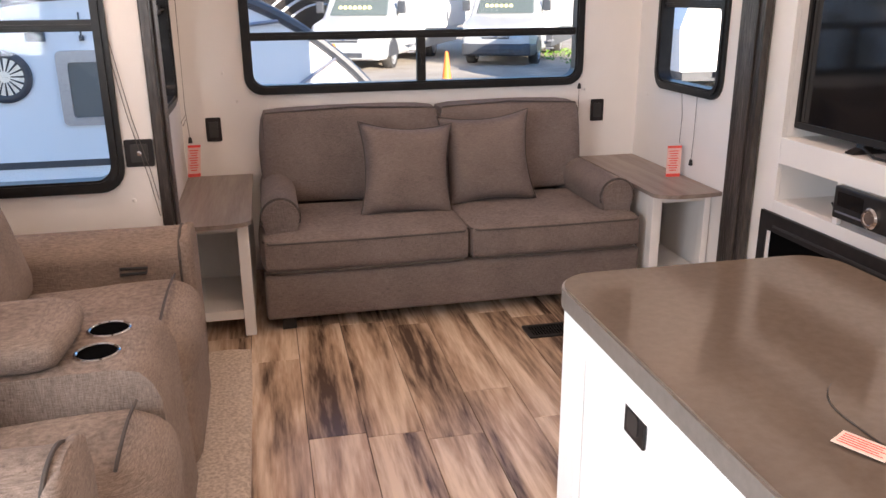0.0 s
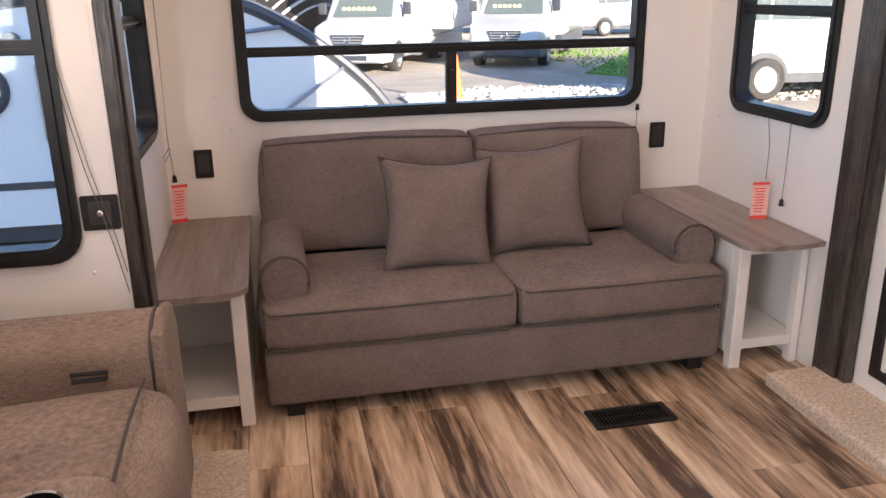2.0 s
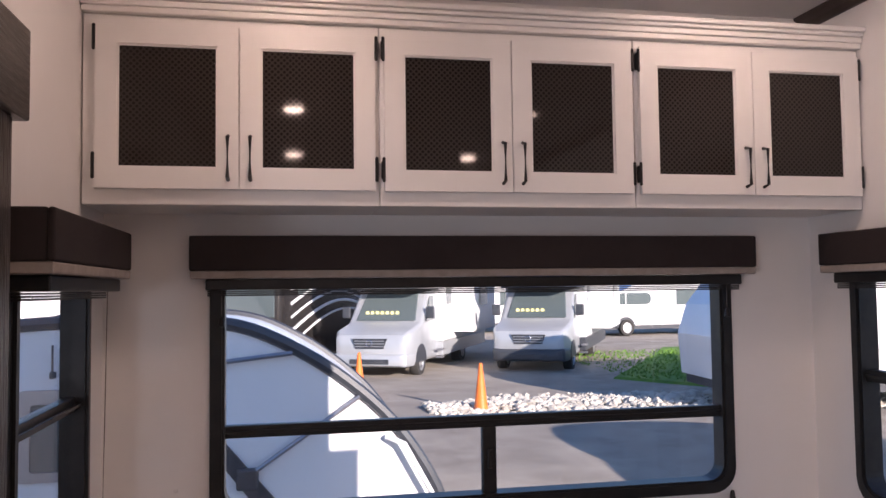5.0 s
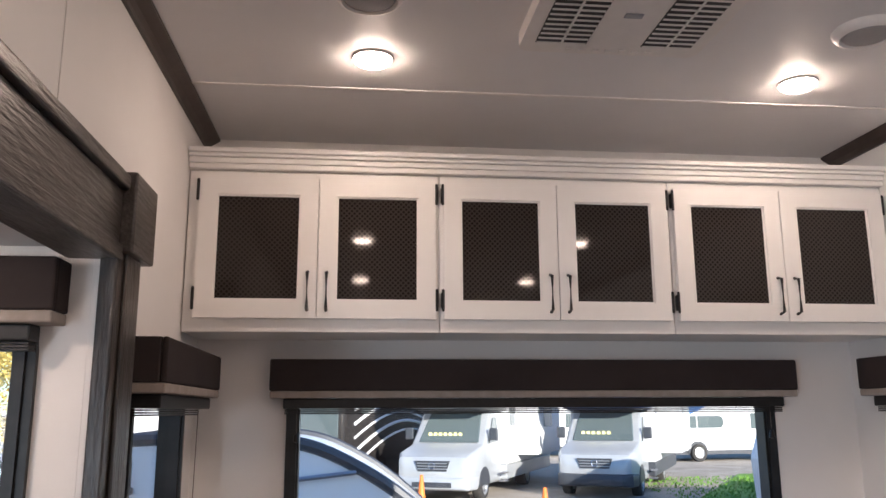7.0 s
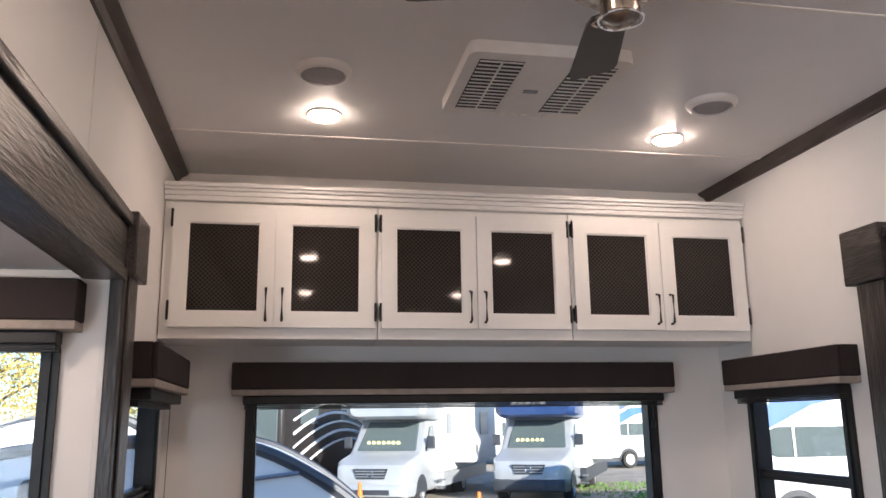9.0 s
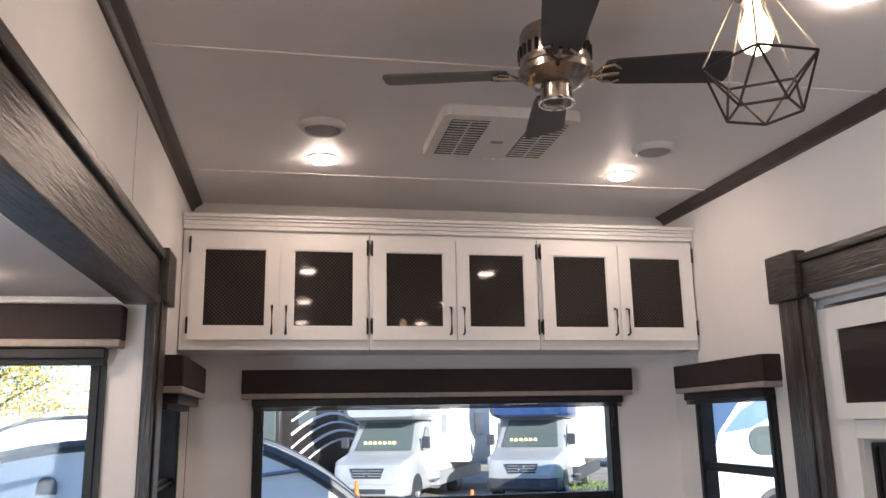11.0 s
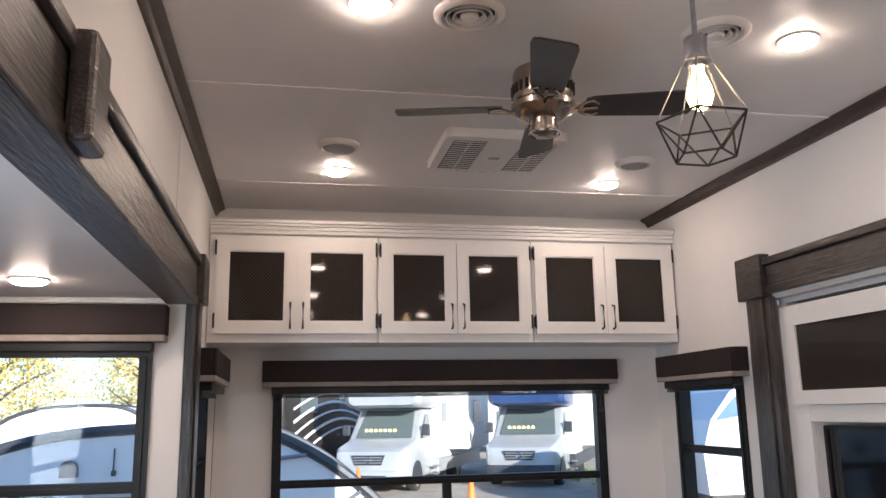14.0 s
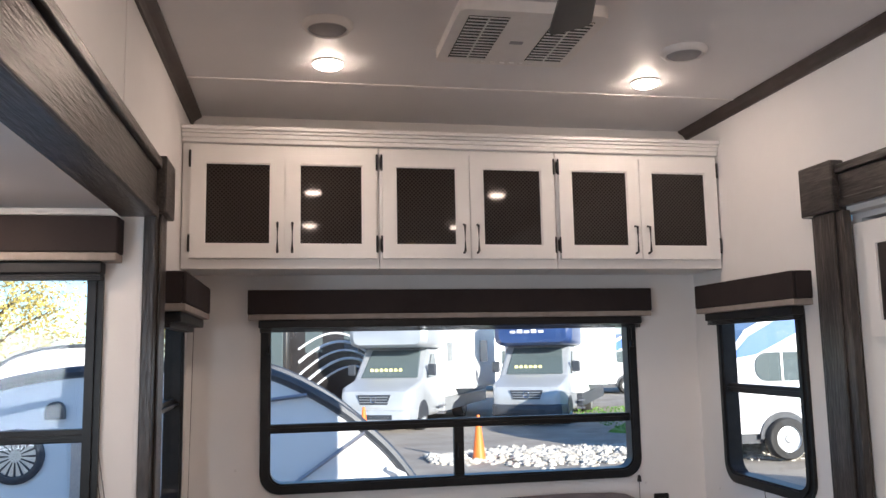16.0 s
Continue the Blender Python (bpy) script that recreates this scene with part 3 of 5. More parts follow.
def ac_unit(x0, y0, x1, y1):
    ob = thing("air_conditioner_panel", ((x0 + x1) / 2, (y0 + y1) / 2, ZC), "white ceiling air conditioner panel with two louvred grilles", "air conditioner")
    z = ZC - 0.038
    part("panel", prism("z", rrect(x0, y0, x1, y1, 0.03), z, ZC - 0.001, 0.010), PLASTIC_WHITE, ob)
    for a in (x0 + 0.035, x1 - 0.165):
        # black sheet on the solid panel; between white slats it paints the slots' shade
        g = part("grille", box((a, y0 + 0.045, z - 0.002), (a + 0.13, y1 - 0.055, z + 0.001)), BLACK, ob, "louvred grille, black sheet as shade of its slots")
        n = 15
        for k in range(n):
            y = y0 + 0.05 + (y1 - y0 - 0.11) * k / (n - 1)
            part("slat", box((a + 0.002, y - 0.0032, z - 0.0042), (a + 0.128, y + 0.0032, z - 0.0021)), PLASTIC_WHITE, g)
        part("slat", box((a + 0.062, y0 + 0.046, z - 0.006), (a + 0.068, y1 - 0.056, z - 0.0043)), PLASTIC_WHITE, g)
    part("badge", box(((x0 + x1) / 2 - 0.022, y1 - 0.22, z - 0.003), ((x0 + x1) / 2 + 0.022, y1 - 0.20, z + 0.001), 0.001), STEEL, ob, "small grey badge")
    for k in range(7):
        u = x0 + 0.12 + k * 0.035
        part("notch", box((u, y1 - 0.03, z - 0.004), (u + 0.018, y1 - 0.018, z + 0.001), 0.001), PLASTIC_WHITE, ob)


ac_unit(1.326, 4.0, 1.800, 4.448)


def fan(x, y, spin):
    ob = thing("ceiling_fan", (x, y, ZC), "four-blade ceiling fan with nickel motor and dark blades", "ceiling fan")
    zm = 2.402
    part("motor", lathe([(0.02, ZC - 0.0005), (0.088, ZC - 0.0005), (0.092, ZC - 0.012), (0.094, ZC - 0.085), (0.088, ZC - 0.10), (0.10, ZC - 0.112), (0.098, ZC - 0.128), (0.06, ZC - 0.155), (0.03, ZC - 0.158)], (x, y, 0), 40), NICKEL, ob, smooth=True)
    for k in range(26):
        a = 2 * math.pi * k / 26
        part("motor_slot", box((x + 0.093 * math.cos(a) - 0.005, y + 0.093 * math.sin(a) - 0.005, ZC - 0.082), (x + 0.093 * math.cos(a) + 0.005, y + 0.093 * math.sin(a) + 0.005, ZC - 0.05)), BLACK, ob)
    part("switch_housing", lathe([(0.03, zm + 0.01), (0.040, zm), (0.042, zm - 0.06), (0.038, zm - 0.072), (0.02, zm - 0.08), (0.003, zm - 0.081)], (x, y, 0), 32), NICKEL, ob, smooth=True)
    part("light_cage", tube([(x + 0.046 * math.cos(2 * math.pi * k / 20), y + 0.046 * math.sin(2 * math.pi * k / 20), zm - 0.07) for k in range(20)], 0.003, 6, closed=True), CHROME, ob, "chrome ring")
    part("pull_knob", lathe([(0.002, zm - 0.005), (0.004, zm - 0.012), (0.008, zm - 0.026), (0.002, zm - 0.034)], (x - 0.075, y - 0.02, 0), 12), BRASS, ob, "brass pull knob", True)
    part("pull_chain", tube([(x - 0.04, y - 0.015, zm), (x - 0.065, y - 0.02, zm + 0.004), (x - 0.075, y - 0.02, zm - 0.008)], 0.0015, 5), BRASS, ob)
    for k in range(4):
        a = radians(spin + 90 * k)
        m = Matrix.Translation((x, y, zm + 0.012)) @ Matrix.Rotation(a, 4, "Z") @ Matrix.Rotation(radians(-13), 4, "X")
        out = [(0.13, -0.042), (0.16, -0.05), (0.425, -0.064), (0.45, -0.058), (0.457, -0.04), (0.457, 0.04), (0.45, 0.058), (0.425, 0.064), (0.16, 0.05), (0.13, 0.042), (0.122, 0.0)]
        bm = prism("z", out, 0.0, 0.006, 0.0015)
        bmesh.ops.transform(bm, matrix=m, verts=bm.verts[:])
        blade = part("blade", bm, BLADE_DARK, ob, "dark brown fan blade")
        bm = tube([(0.05, 0, 0.012), (0.09, 0, -0.012), (0.125, 0, -0.006), (0.165, 0, -0.003)], 0.006, 8)
        for s in (-1, 1):
            bm = tube([(0.10, 0, -0.008), (0.125, s * 0.03, -0.004), (0.15, s * 0.038, -0.003), (0.168, s * 0.022, -0.003)], 0.005, 8, bm)
        bmesh.ops.transform(bm, matrix=m, verts=bm.verts[:])
        part("blade_iron", bm, NICKEL, ob, "nickel blade bracket", True)


fan(1.526, 3.485, -14)


def pendant(x, y, zb):
    """Wire-cage pendant: zb is the cage's lowest height."""
    ob = thing("pendant_lamp", (x, y, ZC), "wire-cage pendant lamp with a glowing filament bulb", "pendant lamp")
    zs = zb + 0.235
    part("canopy", lathe([(0.004, ZC - 0.0005), (0.055, ZC - 0.0005), (0.055, ZC - 0.012), (0.04, ZC - 0.02), (0.008, ZC - 0.022)], (x, y, 0), 28), STEEL, ob, smooth=True)
    part("rod", tube([(x, y, ZC - 0.021), (x, y, zs + 0.04)], 0.006, 10), STEEL, ob, smooth=True)
    part("socket", lathe([(0.008, zs + 0.052), (0.024, zs + 0.046), (0.026, zs + 0.042), (0.026, zs), (0.031, zs - 0.004), (0.031, zs - 0.012), (0.022, zs - 0.014), (0.022, zs - 0.026), (0.004, zs - 0.027)], (x, y, 0), 28), STEEL, ob, smooth=True)
    part("bulb", lathe([(0.012, zs - 0.026), (0.014, zs - 0.04), (0.027, zs - 0.075), (0.029, zs - 0.095), (0.022, zs - 0.115), (0.008, zs - 0.125), (0.001, zs - 0.126)], (x, y, 0), 24), BULB_GLOW, ob, "glowing amber filament bulb", True)
    z1, z2, z0 = zb + 0.085, zb + 0.055, zb
    up = [(x + 0.099 * math.cos(radians(72 * k + 20)), y + 0.099 * math.sin(radians(72 * k + 20)), z1) for k in range(5)]
    lo = [(x + 0.066 * math.cos(radians(72 * k + 56)), y + 0.066 * math.sin(radians(72 * k + 56)), z0) for k in range(5)]
    r = 0.0026
    for k in range(5):
        part("upper_wire", tube([(x + 0.028 * math.cos(radians(72 * k + 20)), y + 0.028 * math.sin(radians(72 * k + 20)), zs - 0.006), up[k]], r * 0.8, 6), STEEL, ob)
        part("cage_wire", tube([up[k], up[(k + 1) % 5]], r, 6), BLACK, ob)
        part("cage_wire", tube([up[k], lo[k]], r, 6), BLACK, ob)
        part("cage_wire", tube([up[(k + 1) % 5], lo[k]], r, 6), BLACK, ob)
        part("cage_wire", tube([lo[k], lo[(k + 1) % 5]], r, 6), BLACK, ob)


pendant(1.655, 2.79, 2.038)


# ---- sofa ----
def sofa():
    X0, X1, Y0 = 0.732, 2.398, 4.495
    ob = thing("sofa", ((X0 + X1) / 2, 4.93, 0), "brown-grey fabric two-seat sofa with rolled arms", "sofa")
    part("base", box((X0, Y0 + 0.012, 0.055), (X1, 5.27, 0.252), 0.018, 3), SOFA, ob, smooth=True)
    for x in (X0 + 0.06, X1 - 0.11):
        for y in (Y0 + 0.04, 5.19):
            part("foot", box((x, y, 0.0), (x + 0.06, y + 0.06, 0.056), 0.004), BLACK, ob, "black block foot")
    mid = 1.607
    for k, (a, b) in enumerate(((X0 + 0.002, mid - 0.002), (mid + 0.002, X1 - 0.002))):
        c = part("seat_cushion", cushion((a, Y0, 0.254), (b, 5.10, 0.412), 0.018, 0.035), SOFA, ob, smooth=True)
        for z, s in ((0.392, 0.0), (0.268, 0.0)):
            part("piping", tube([(a + 0.012, 5.0, z), (a + 0.004, Y0 + 0.04, z), (a + 0.03, Y0 - 0.002, z), ((a + b) / 2, Y0 - 0.012, z), (b - 0.03, Y0 - 0.002, z), (b - 0.004, Y0 + 0.04, z)], 0.0042, 6), PIPING, c, "dark piping", True)
    for k, (a, b) in enumerate(((X0 + 0.035, mid - 0.004), (mid + 0.004, X1 - 0.075))):
        bm = cushion((a, 5.06, 0.42), (b, 5.25, 0.836), 0.024, 0.026)
        for v in bm.verts:
            v.co.y += (v.co.z - 0.42) * 0.16
        c = part("back_cushion", bm, SOFA, ob, smooth=True)
        pts = []
        for u, z in ((a + 0.008, 0.48), (a + 0.004, 0.80), (a + 0.016, 0.831), ((a + b) / 2, 0.847), (b - 0.016, 0.831), (b - 0.004, 0.80), (b - 0.008, 0.48)):
            pts.append((u, 5.075 + (z - 0.42) * 0.16, z))
        part("piping", tube(pts, 0.0045, 6), PIPING, c, "dark piping", True)
    part("back_frame", box((X0 + 0.03, 5.22, 0.27), (X1 - 0.03, 5.335, 0.78), 0.03, 3), SOFA, ob, smooth=True)
    for s, x0, x1 in ((-1, X0 + 0.004, X0 + 0.165), (1, X1 - 0.165, X1 - 0.004)):
        out = []
        cx, r, zc = (x0 + x1) / 2, (x1 - x0) / 2, 0.475
        out += [(cx + r * math.cos(radians(a)), zc + r * math.sin(radians(a))) for a in range(-20, 201, 11)]
        out += [(cx - 0.068, 0.42), (cx - 0.068, 0.28), (cx + 0.068, 0.28), (cx + 0.068, 0.42)]
        arm = part("arm", prism("y", out, 4.60, 5.27, 0.008), SOFA, ob, smooth=True)
        part("arm_front", prism("y", [(cx + (u - cx) * 0.90, zc + (v - zc) * 0.9) for u, v in out], 4.588, 4.604, 0.006), SOFA, arm, smooth=True)
        part("piping", tube([(u, 4.601, v) for u, v in out[:21]], 0.0045, 6), PIPING, arm, "dark piping", True)


sofa()


def throw_pillow(cx, cy, cz, size, tilt, lean, turn):
    n = 18
    bm = bmesh.new()
    bmesh.ops.create_grid(bm, x_segments=n, y_segments=n, size=1)
    back = bmesh.new()
    bmesh.ops.create_grid(back, x_segments=n, y_segments=n, size=1)
    for b, s in ((bm, 1), (back, -1)):
        for v in b.verts:
            u, w = v.co.x, v.co.y
            f = max(0.0, (1 - u ** 4) * (1 - w ** 4))
            pinch = 1 - 0.15 * (1 - w * w) * abs(u) ** 2
            pin2 = 1 - 0.15 * (1 - u * u) * abs(w) ** 2
            crease = 0.010 * noise.noise(Vector((u * 2.2 + cx * 9, w * 2.2, s)))
            v.co = Vector((u * pinch * size / 2, s * (0.075 * f ** 0.55 + crease * f), w * pin2 * size / 2))
    bm = join(bm, back)
    bmesh.ops.remove_doubles(bm, verts=bm.verts[:], dist=1e-4)
    m = Matrix.Translation((cx, cy, cz)) @ Matrix.Rotation(radians(turn), 4, "Z") @ Matrix.Rotation(radians(lean), 4, "X") @ Matrix.Rotation(radians(tilt), 4, "Y")
    bmesh.ops.transform(bm, matrix=m, verts=bm.verts[:])
    ob = thing("throw_pillow", (cx, cy, cz - size / 2), "square brown-grey throw pillow leaning on the sofa", "pillow", "throw pillows")
    p = part("cover", bm, SOFA, ob, smooth=True, angle=80)
    edge = []
    for k in range(4 * n):
        q, j = divmod(k, n)
        t = -1 + 2 * j / n
        u, w = ((t, -1), (1, t), (-t, 1), (-1, -t))[q]
        pinch = 1 - 0.15 * (1 - w * w) * abs(u) ** 2
        pin2 = 1 - 0.15 * (1 - u * u) * abs(w) ** 2
        edge.append(m @ Vector((u * pinch * size / 2, 0, w * pin2 * size / 2)))
    part("piping", tube(edge, 0.004, 6, closed=True), PIPING, p, smooth=True)


throw_pillow(1.395, 4.86, 0.588, 0.44, 4, -18, 4)
throw_pillow(1.80, 4.95, 0.604, 0.44, -4, -15, -6)


# ---- end tables ----
def end_table(side):
    s = 1 if side == "left" else -1
    xw = XL if side == "left" else XR
    y0 = 4.42
    W = 0.312
    ob = thing("end_table", (xw + s * W / 2, (y0 + YR) / 2, 0), "white open end table with a grey-brown wood top", "end table", "end tables")
    xi = xw + s * W

    def bx(d0, ya, za, d1, yb, zb, b=0.003):
        a, c = sorted((xw + s * d0, xw + s * d1))
        return box((a, ya, za), (c, yb, zb), b)
    out = []
    r = 0.12
    pts = [(0.004, YR - 0.003), (W, YR - 0.003)] + [(W - r + r * math.cos(radians(a)), y0 + r * 0.55 - r * 0.55 * math.sin(radians(a))) for a in range(0, 91, 10)] + [(0.09, y0 + 0.0), (0.004, y0 + 0.012)]
    out = [(xw + s * u, v) for u, v in pts]
    part("top", prism("z", out, 0.490, 0.508, 0.004), TABLE_TOP, ob, "grey-brown wood-grain top")
    part("leg", bx(W - 0.062, y0 + 0.085, 0.0, W - 0.017, y0 + 0.13, 0.489), WHITE, ob)
    part("leg", bx(0.01, y0 + 0.085, 0.0, 0.04, y0 + 0.13, 0.489), WHITE, ob)
    part("apron", bx(0.041, y0 + 0.09, 0.452, W - 0.063, y0 + 0.108, 0.489), WHITE, ob)
    part("lower_rail", bx(0.041, y0 + 0.09, 0.075, W - 0.063, y0 + 0.11, 0.115), WHITE, ob)
    part("shelf", bx(0.01, y0 + 0.112, 0.092, W - 0.036, YR - 0.004, 0.112), WHITE, ob)
    part("side_panel", bx(W - 0.034, y0 + 0.131, 0.05, W - 0.018, YR - 0.004, 0.489), WHITE, ob)
    part("back_panel", bx(0.01, 4.95, 0.113, W - 0.036, 4.965, 0.489), WHITE, ob)
    return ob


end_table("left")
end_table("right")


# ---- reclining loveseat ----
def recliner():
    ob = thing("reclining_loveseat", (0.1, 3.4, 0), "brown fabric reclining loveseat with centre cup-holder console", "loveseat")
    xb, xf = -0.50, 0.60

    def arm(y0, y1, xf, top=0.588):
        r = (y1 - y0) / 2
        cy = (y0 + y1) / 2
        out = [(y0, 0.06)] + [(cy - r * math.cos(radians(a)), top - 0.075 + 0.075 * math.sin(radians(a))) for a in range(0, 181, 12)] + [(y1, 0.06)]
        own = prism("x", out, xb, xf - 0.055, 0.0)
        bmesh.ops.bevel(own, geom=[e for e in own.edges if e.calc_face_angle(0) > 1.2], offset=0.02, segments=3, affect="EDGES", profile=0.5)
        a = part("arm", own, RECLINER, ob, smooth=True)
        part("piping", tube([(xf - 0.075, y, z + 0.002) for y, z in out], 0.0045, 6), PIPING, a, smooth=True)
        part("front_band", cushion((xf - 0.08, y0 + 0.004, 0.06), (xf - 0.038, y1 - 0.004, top - 0.012), 0.01, 0.02), RECLINER, a, smooth=True)
    arm(3.96, 4.19, xf + 0.03)
    arm(2.60, 2.81, xf - 0.04, 0.610)
    for y0, y1 in ((3.46, 3.958), (2.812, 3.145)):
        bm = cushion((xb + 0.25, y0, 0.25), (xf + 0.0, y1, 0.455), 0.03, 0.075, 11)
        for v in bm.verts:
            v.co.z += 0.05 * max(0, v.co.x - 0.1)
        s = part("seat_cushion", bm, RECLINER, ob, smooth=True)
        part("seam", tube([(xf - 0.06, y0 + 0.035 + (y1 - y0 - 0.07) * k / 8, 0.482 + 0.014 * math.sin(math.pi * k / 8)) for k in range(9)], 0.004, 6), PIPING, s, smooth=True)
        part("footrest", cushion((xf - 0.055, y0 + 0.008, 0.075), (xf + 0.012, y1 - 0.008, 0.33), 0.02, 0.035, 9), RECLINER, ob, smooth=True)
        bm = cushion((xb + 0.1, y0 - 0.005, 0.43), (xb + 0.61, y1 + 0.005, 1.0), 0.05, 0.10, 11)
        for v in bm.verts:
            v.co.x -= (v.co.z - 0.45) * 0.28 - 0.06
        part("back_cushion", bm, RECLINER, ob, smooth=True)
    part("base", box((xb, 2.61, 0.05), (xf - 0.08, 4.19, 0.26), 0.02), RECLINER, ob)
    out = [(xb + 0.05, 0.06), (xb + 0.05, 0.525), (xf - 0.10, 0.54), (xf - 0.055, 0.53), (xf - 0.03, 0.50), (xf - 0.015, 0.46), (xf, 0.06)]
    bm = prism("y", out, 3.148, 3.457)
    bmesh.ops.bevel(bm, geom=[e for e in bm.edges if e.calc_face_angle(0) > 1.2], offset=0.025, segments=3, affect="EDGES", profile=0.5)
    con = part("console", bm, RECLINER, ob, smooth=True)
    for k, (x, y) in enumerate(((0.452, 3.372), (0.448, 3.242))):
        part("cup_ring", lathe([(0.041, 0.004), (0.045, 0.008), (0.049, 0.006), (0.0495, 0.0)], (x, y, 0.5385), 36), CHROME, con, "chrome cup-holder rim", True)
        # nearly flat disc; the shade of a deep well is in its black colour
        part("cup_shade_disc", lathe([(0.0415, 0.0055), (0.040, 0.0035), (0.002, 0.003)], (x, y, 0.5385), 36), MATTE_BLACK, con, "flat black disc as shade of the cup-holder well")
    part("console_lid", cushion((xb + 0.30, 3.155, 0.53), (0.385, 3.452, 0.615), 0.02, 0.04), RECLINER, con, smooth=True)
    part("release_latch", tube([(0.46, 3.953, 0.497), (0.38, 3.952, 0.499), (0.38, 3.952, 0.480), (0.455, 3.953, 0.481)], 0.005, 6, closed=True), BLACK, ob, "black recline latch")
    ob.location, ob.scale = (0.0, 3.33, 0), (1.06, 1.06, 1.05)
    return ob


recliner()


# ---- carpeted slide-out floors ----
def carpet(name, lo, hi, label):
    n = cushion(lo, hi, 0.004, 0.02, 16)
    for v in n.verts:
        v.co.z += 0.003 * noise.noise(v.co * 40)
    solid(name, n, CARPET, label, "carpet", kind="structure", smooth=True)


carpet("carpet_left", (SXL + 0.01, 0.4, -0.03), (0.668, 4.345, 0.022), "beige pile carpet in front of the loveseat")
carpet("carpet_right", (2.50, 0.4, -0.03), (SXR - 0.01, 4.365, 0.055), "beige pile carpet over the slide-out edge")


# ---- entertainment centre ----
def entertainment():
    X, D = 2.752, 3.30
    ob = thing("entertainment_center", (X, 3.4, 0.05), "white built-in entertainment center with tv niche", "entertainment center")
    ya, yb = 2.2, 4.222

    def slab(y0, z0, y1, z1, x0=X, x1=X + 0.02):
        return box((x0, y0, z0), (x1, y1, z1), 0.002)
    z_f0, z_f1 = 0.12, 0.507
    part("side_stile", slab(4.085, 0.05, yb, 1.897), WHITE, ob)
    part("base_rail", slab(ya, 0.05, 4.085, z_f0), WHITE, ob)
    part("middle_rail", slab(ya, z_f1, 4.085, 0.557), WHITE, ob)
    part("shelf_rail", slab(ya, 0.707, 4.085, 0.809), WHITE, ob)
    part("top_rail", slab(ya, 1.440, 4.085, 1.503), WHITE, ob)
    part("header", slab(ya, 1.845, 4.085, 1.897), WHITE, ob)
    part("divider", slab(3.715, 0.557, 3.738, 0.707), WHITE, ob)
    part("tv_shelf", slab(ya, 0.791, 4.085, 0.809, X + 0.021, D), WHITE, ob)
    part("cubby_floor", slab(ya, 0.540, 4.085, 0.557, X + 0.021, D), WHITE, ob)
    part("niche_top", slab(ya, 1.440, 4.085, 1.458, X + 0.021, D), WHITE, ob)
    part("niche_side", slab(4.086, 0.05, 4.105, 1.897, X + 0.021, D), WHITE, ob)
    part("niche_back", slab(ya, 0.05, 4.105, 1.897, D, D + 0.015), WHITE, ob)
    part("near_panel", box((X, ya - 0.02, 0.05), (D, ya - 0.001, 1.897), 0.002), WHITE, ob)
    for y0, y1 in ((3.35, 4.152), (2.54, 3.34)):
        f = 0.053
        z0, z1 = 1.505, 1.866
        out4, in4 = [(y0, z0), (y1, z0), (y1, z1), (y0, z1)], [(y0 + f, z0 + f), (y1 - f, z0 + f), (y1 - f, z1 - f), (y0 + f, z1 - f)]
        d = part("door", ring("x", out4, in4, X - 0.02, X - 0.001), WHITE, ob)
        part("mesh_panel", box((X - 0.012, y0 + f, z0 + f), (X - 0.004, y1 - f, z1 - f)), MESH, d, "dark woven mesh panel")
        hy = y0 + 0.03 if y0 > 3.34 else y1 - 0.03
        part("handle", tube([(X - 0.02, hy, 1.54), (X - 0.045, hy, 1.545), (X - 0.045, hy, 1.64), (X - 0.02, hy, 1.645)], 0.0052), BLACK, d, "black bar handle")
    f = thing("electric_fireplace", (X, 3.6, z_f0), "black glass electric fireplace set into the cabinet", "fireplace")
    part("surround", ring("x", rrect(2.7, z_f0, 4.144, z_f1, 0.004, 1), rrect(2.76, z_f0 + 0.03, 4.105, z_f1 - 0.075, 0.004, 1), X - 0.012, X + 0.02), BLACK, f)
    part("glass_front", box((X + 0.004, 2.75, z_f0 + 0.02), (X + 0.010, 4.11, z_f1 - 0.07)), MATTE_BLACK, f, "black glass front")
    part("top_slot", box((X - 0.016, 2.85, z_f1 - 0.055), (X - 0.0125, 4.05, z_f1 - 0.045), 0.001), DARK_METAL, f, "thin metal slot")
    tv = thing("television", (2.9, 3.35, 0.809), "black flat-screen television in the niche, switched off", "television")
    part("bezel", ring("x", rrect(2.56, 0.845, 4.082, 1.425, 0.008, 2), rrect(2.58, 0.870, 4.066, 1.412, 0.004, 2), 2.80, 2.84), BLACK, tv)
    part("screen", box((2.808, 2.575, 0.865), (2.817, 4.070, 1.415)), SCREEN, tv, "dark glossy screen")
    part("back_shell", box((2.841, 2.64, 0.93), (2.89, 3.98, 1.38), 0.012), BLACK, tv)
    for y in (3.72, 2.87):
        part("foot", prism("y", [(2.765, 0.810), (2.765, 0.816), (2.805, 0.83), (2.81, 0.846), (2.835, 0.846), (2.845, 0.83), (2.91, 0.816), (2.91, 0.810)], y - 0.02, y + 0.02, 0.002), BLACK, tv, "black tv foot")
    st = thing("car_stereo", (X - 0.01, 3.54, 0.597), "black entertainment stereo with a silver volume knob", "stereo")
    part("face", box((X - 0.028, 3.40, 0.590), (X - 0.001, 3.712, 0.706), 0.006), BLACK, st)
    part("display", box((X - 0.030, 3.565, 0.638), (X - 0.0285, 3.69, 0.688)), SCREEN, st, "dark display")
    part("button_row", box((X - 0.031, 3.565, 0.612), (X - 0.0285, 3.695, 0.619), 0.001), STEEL, st)
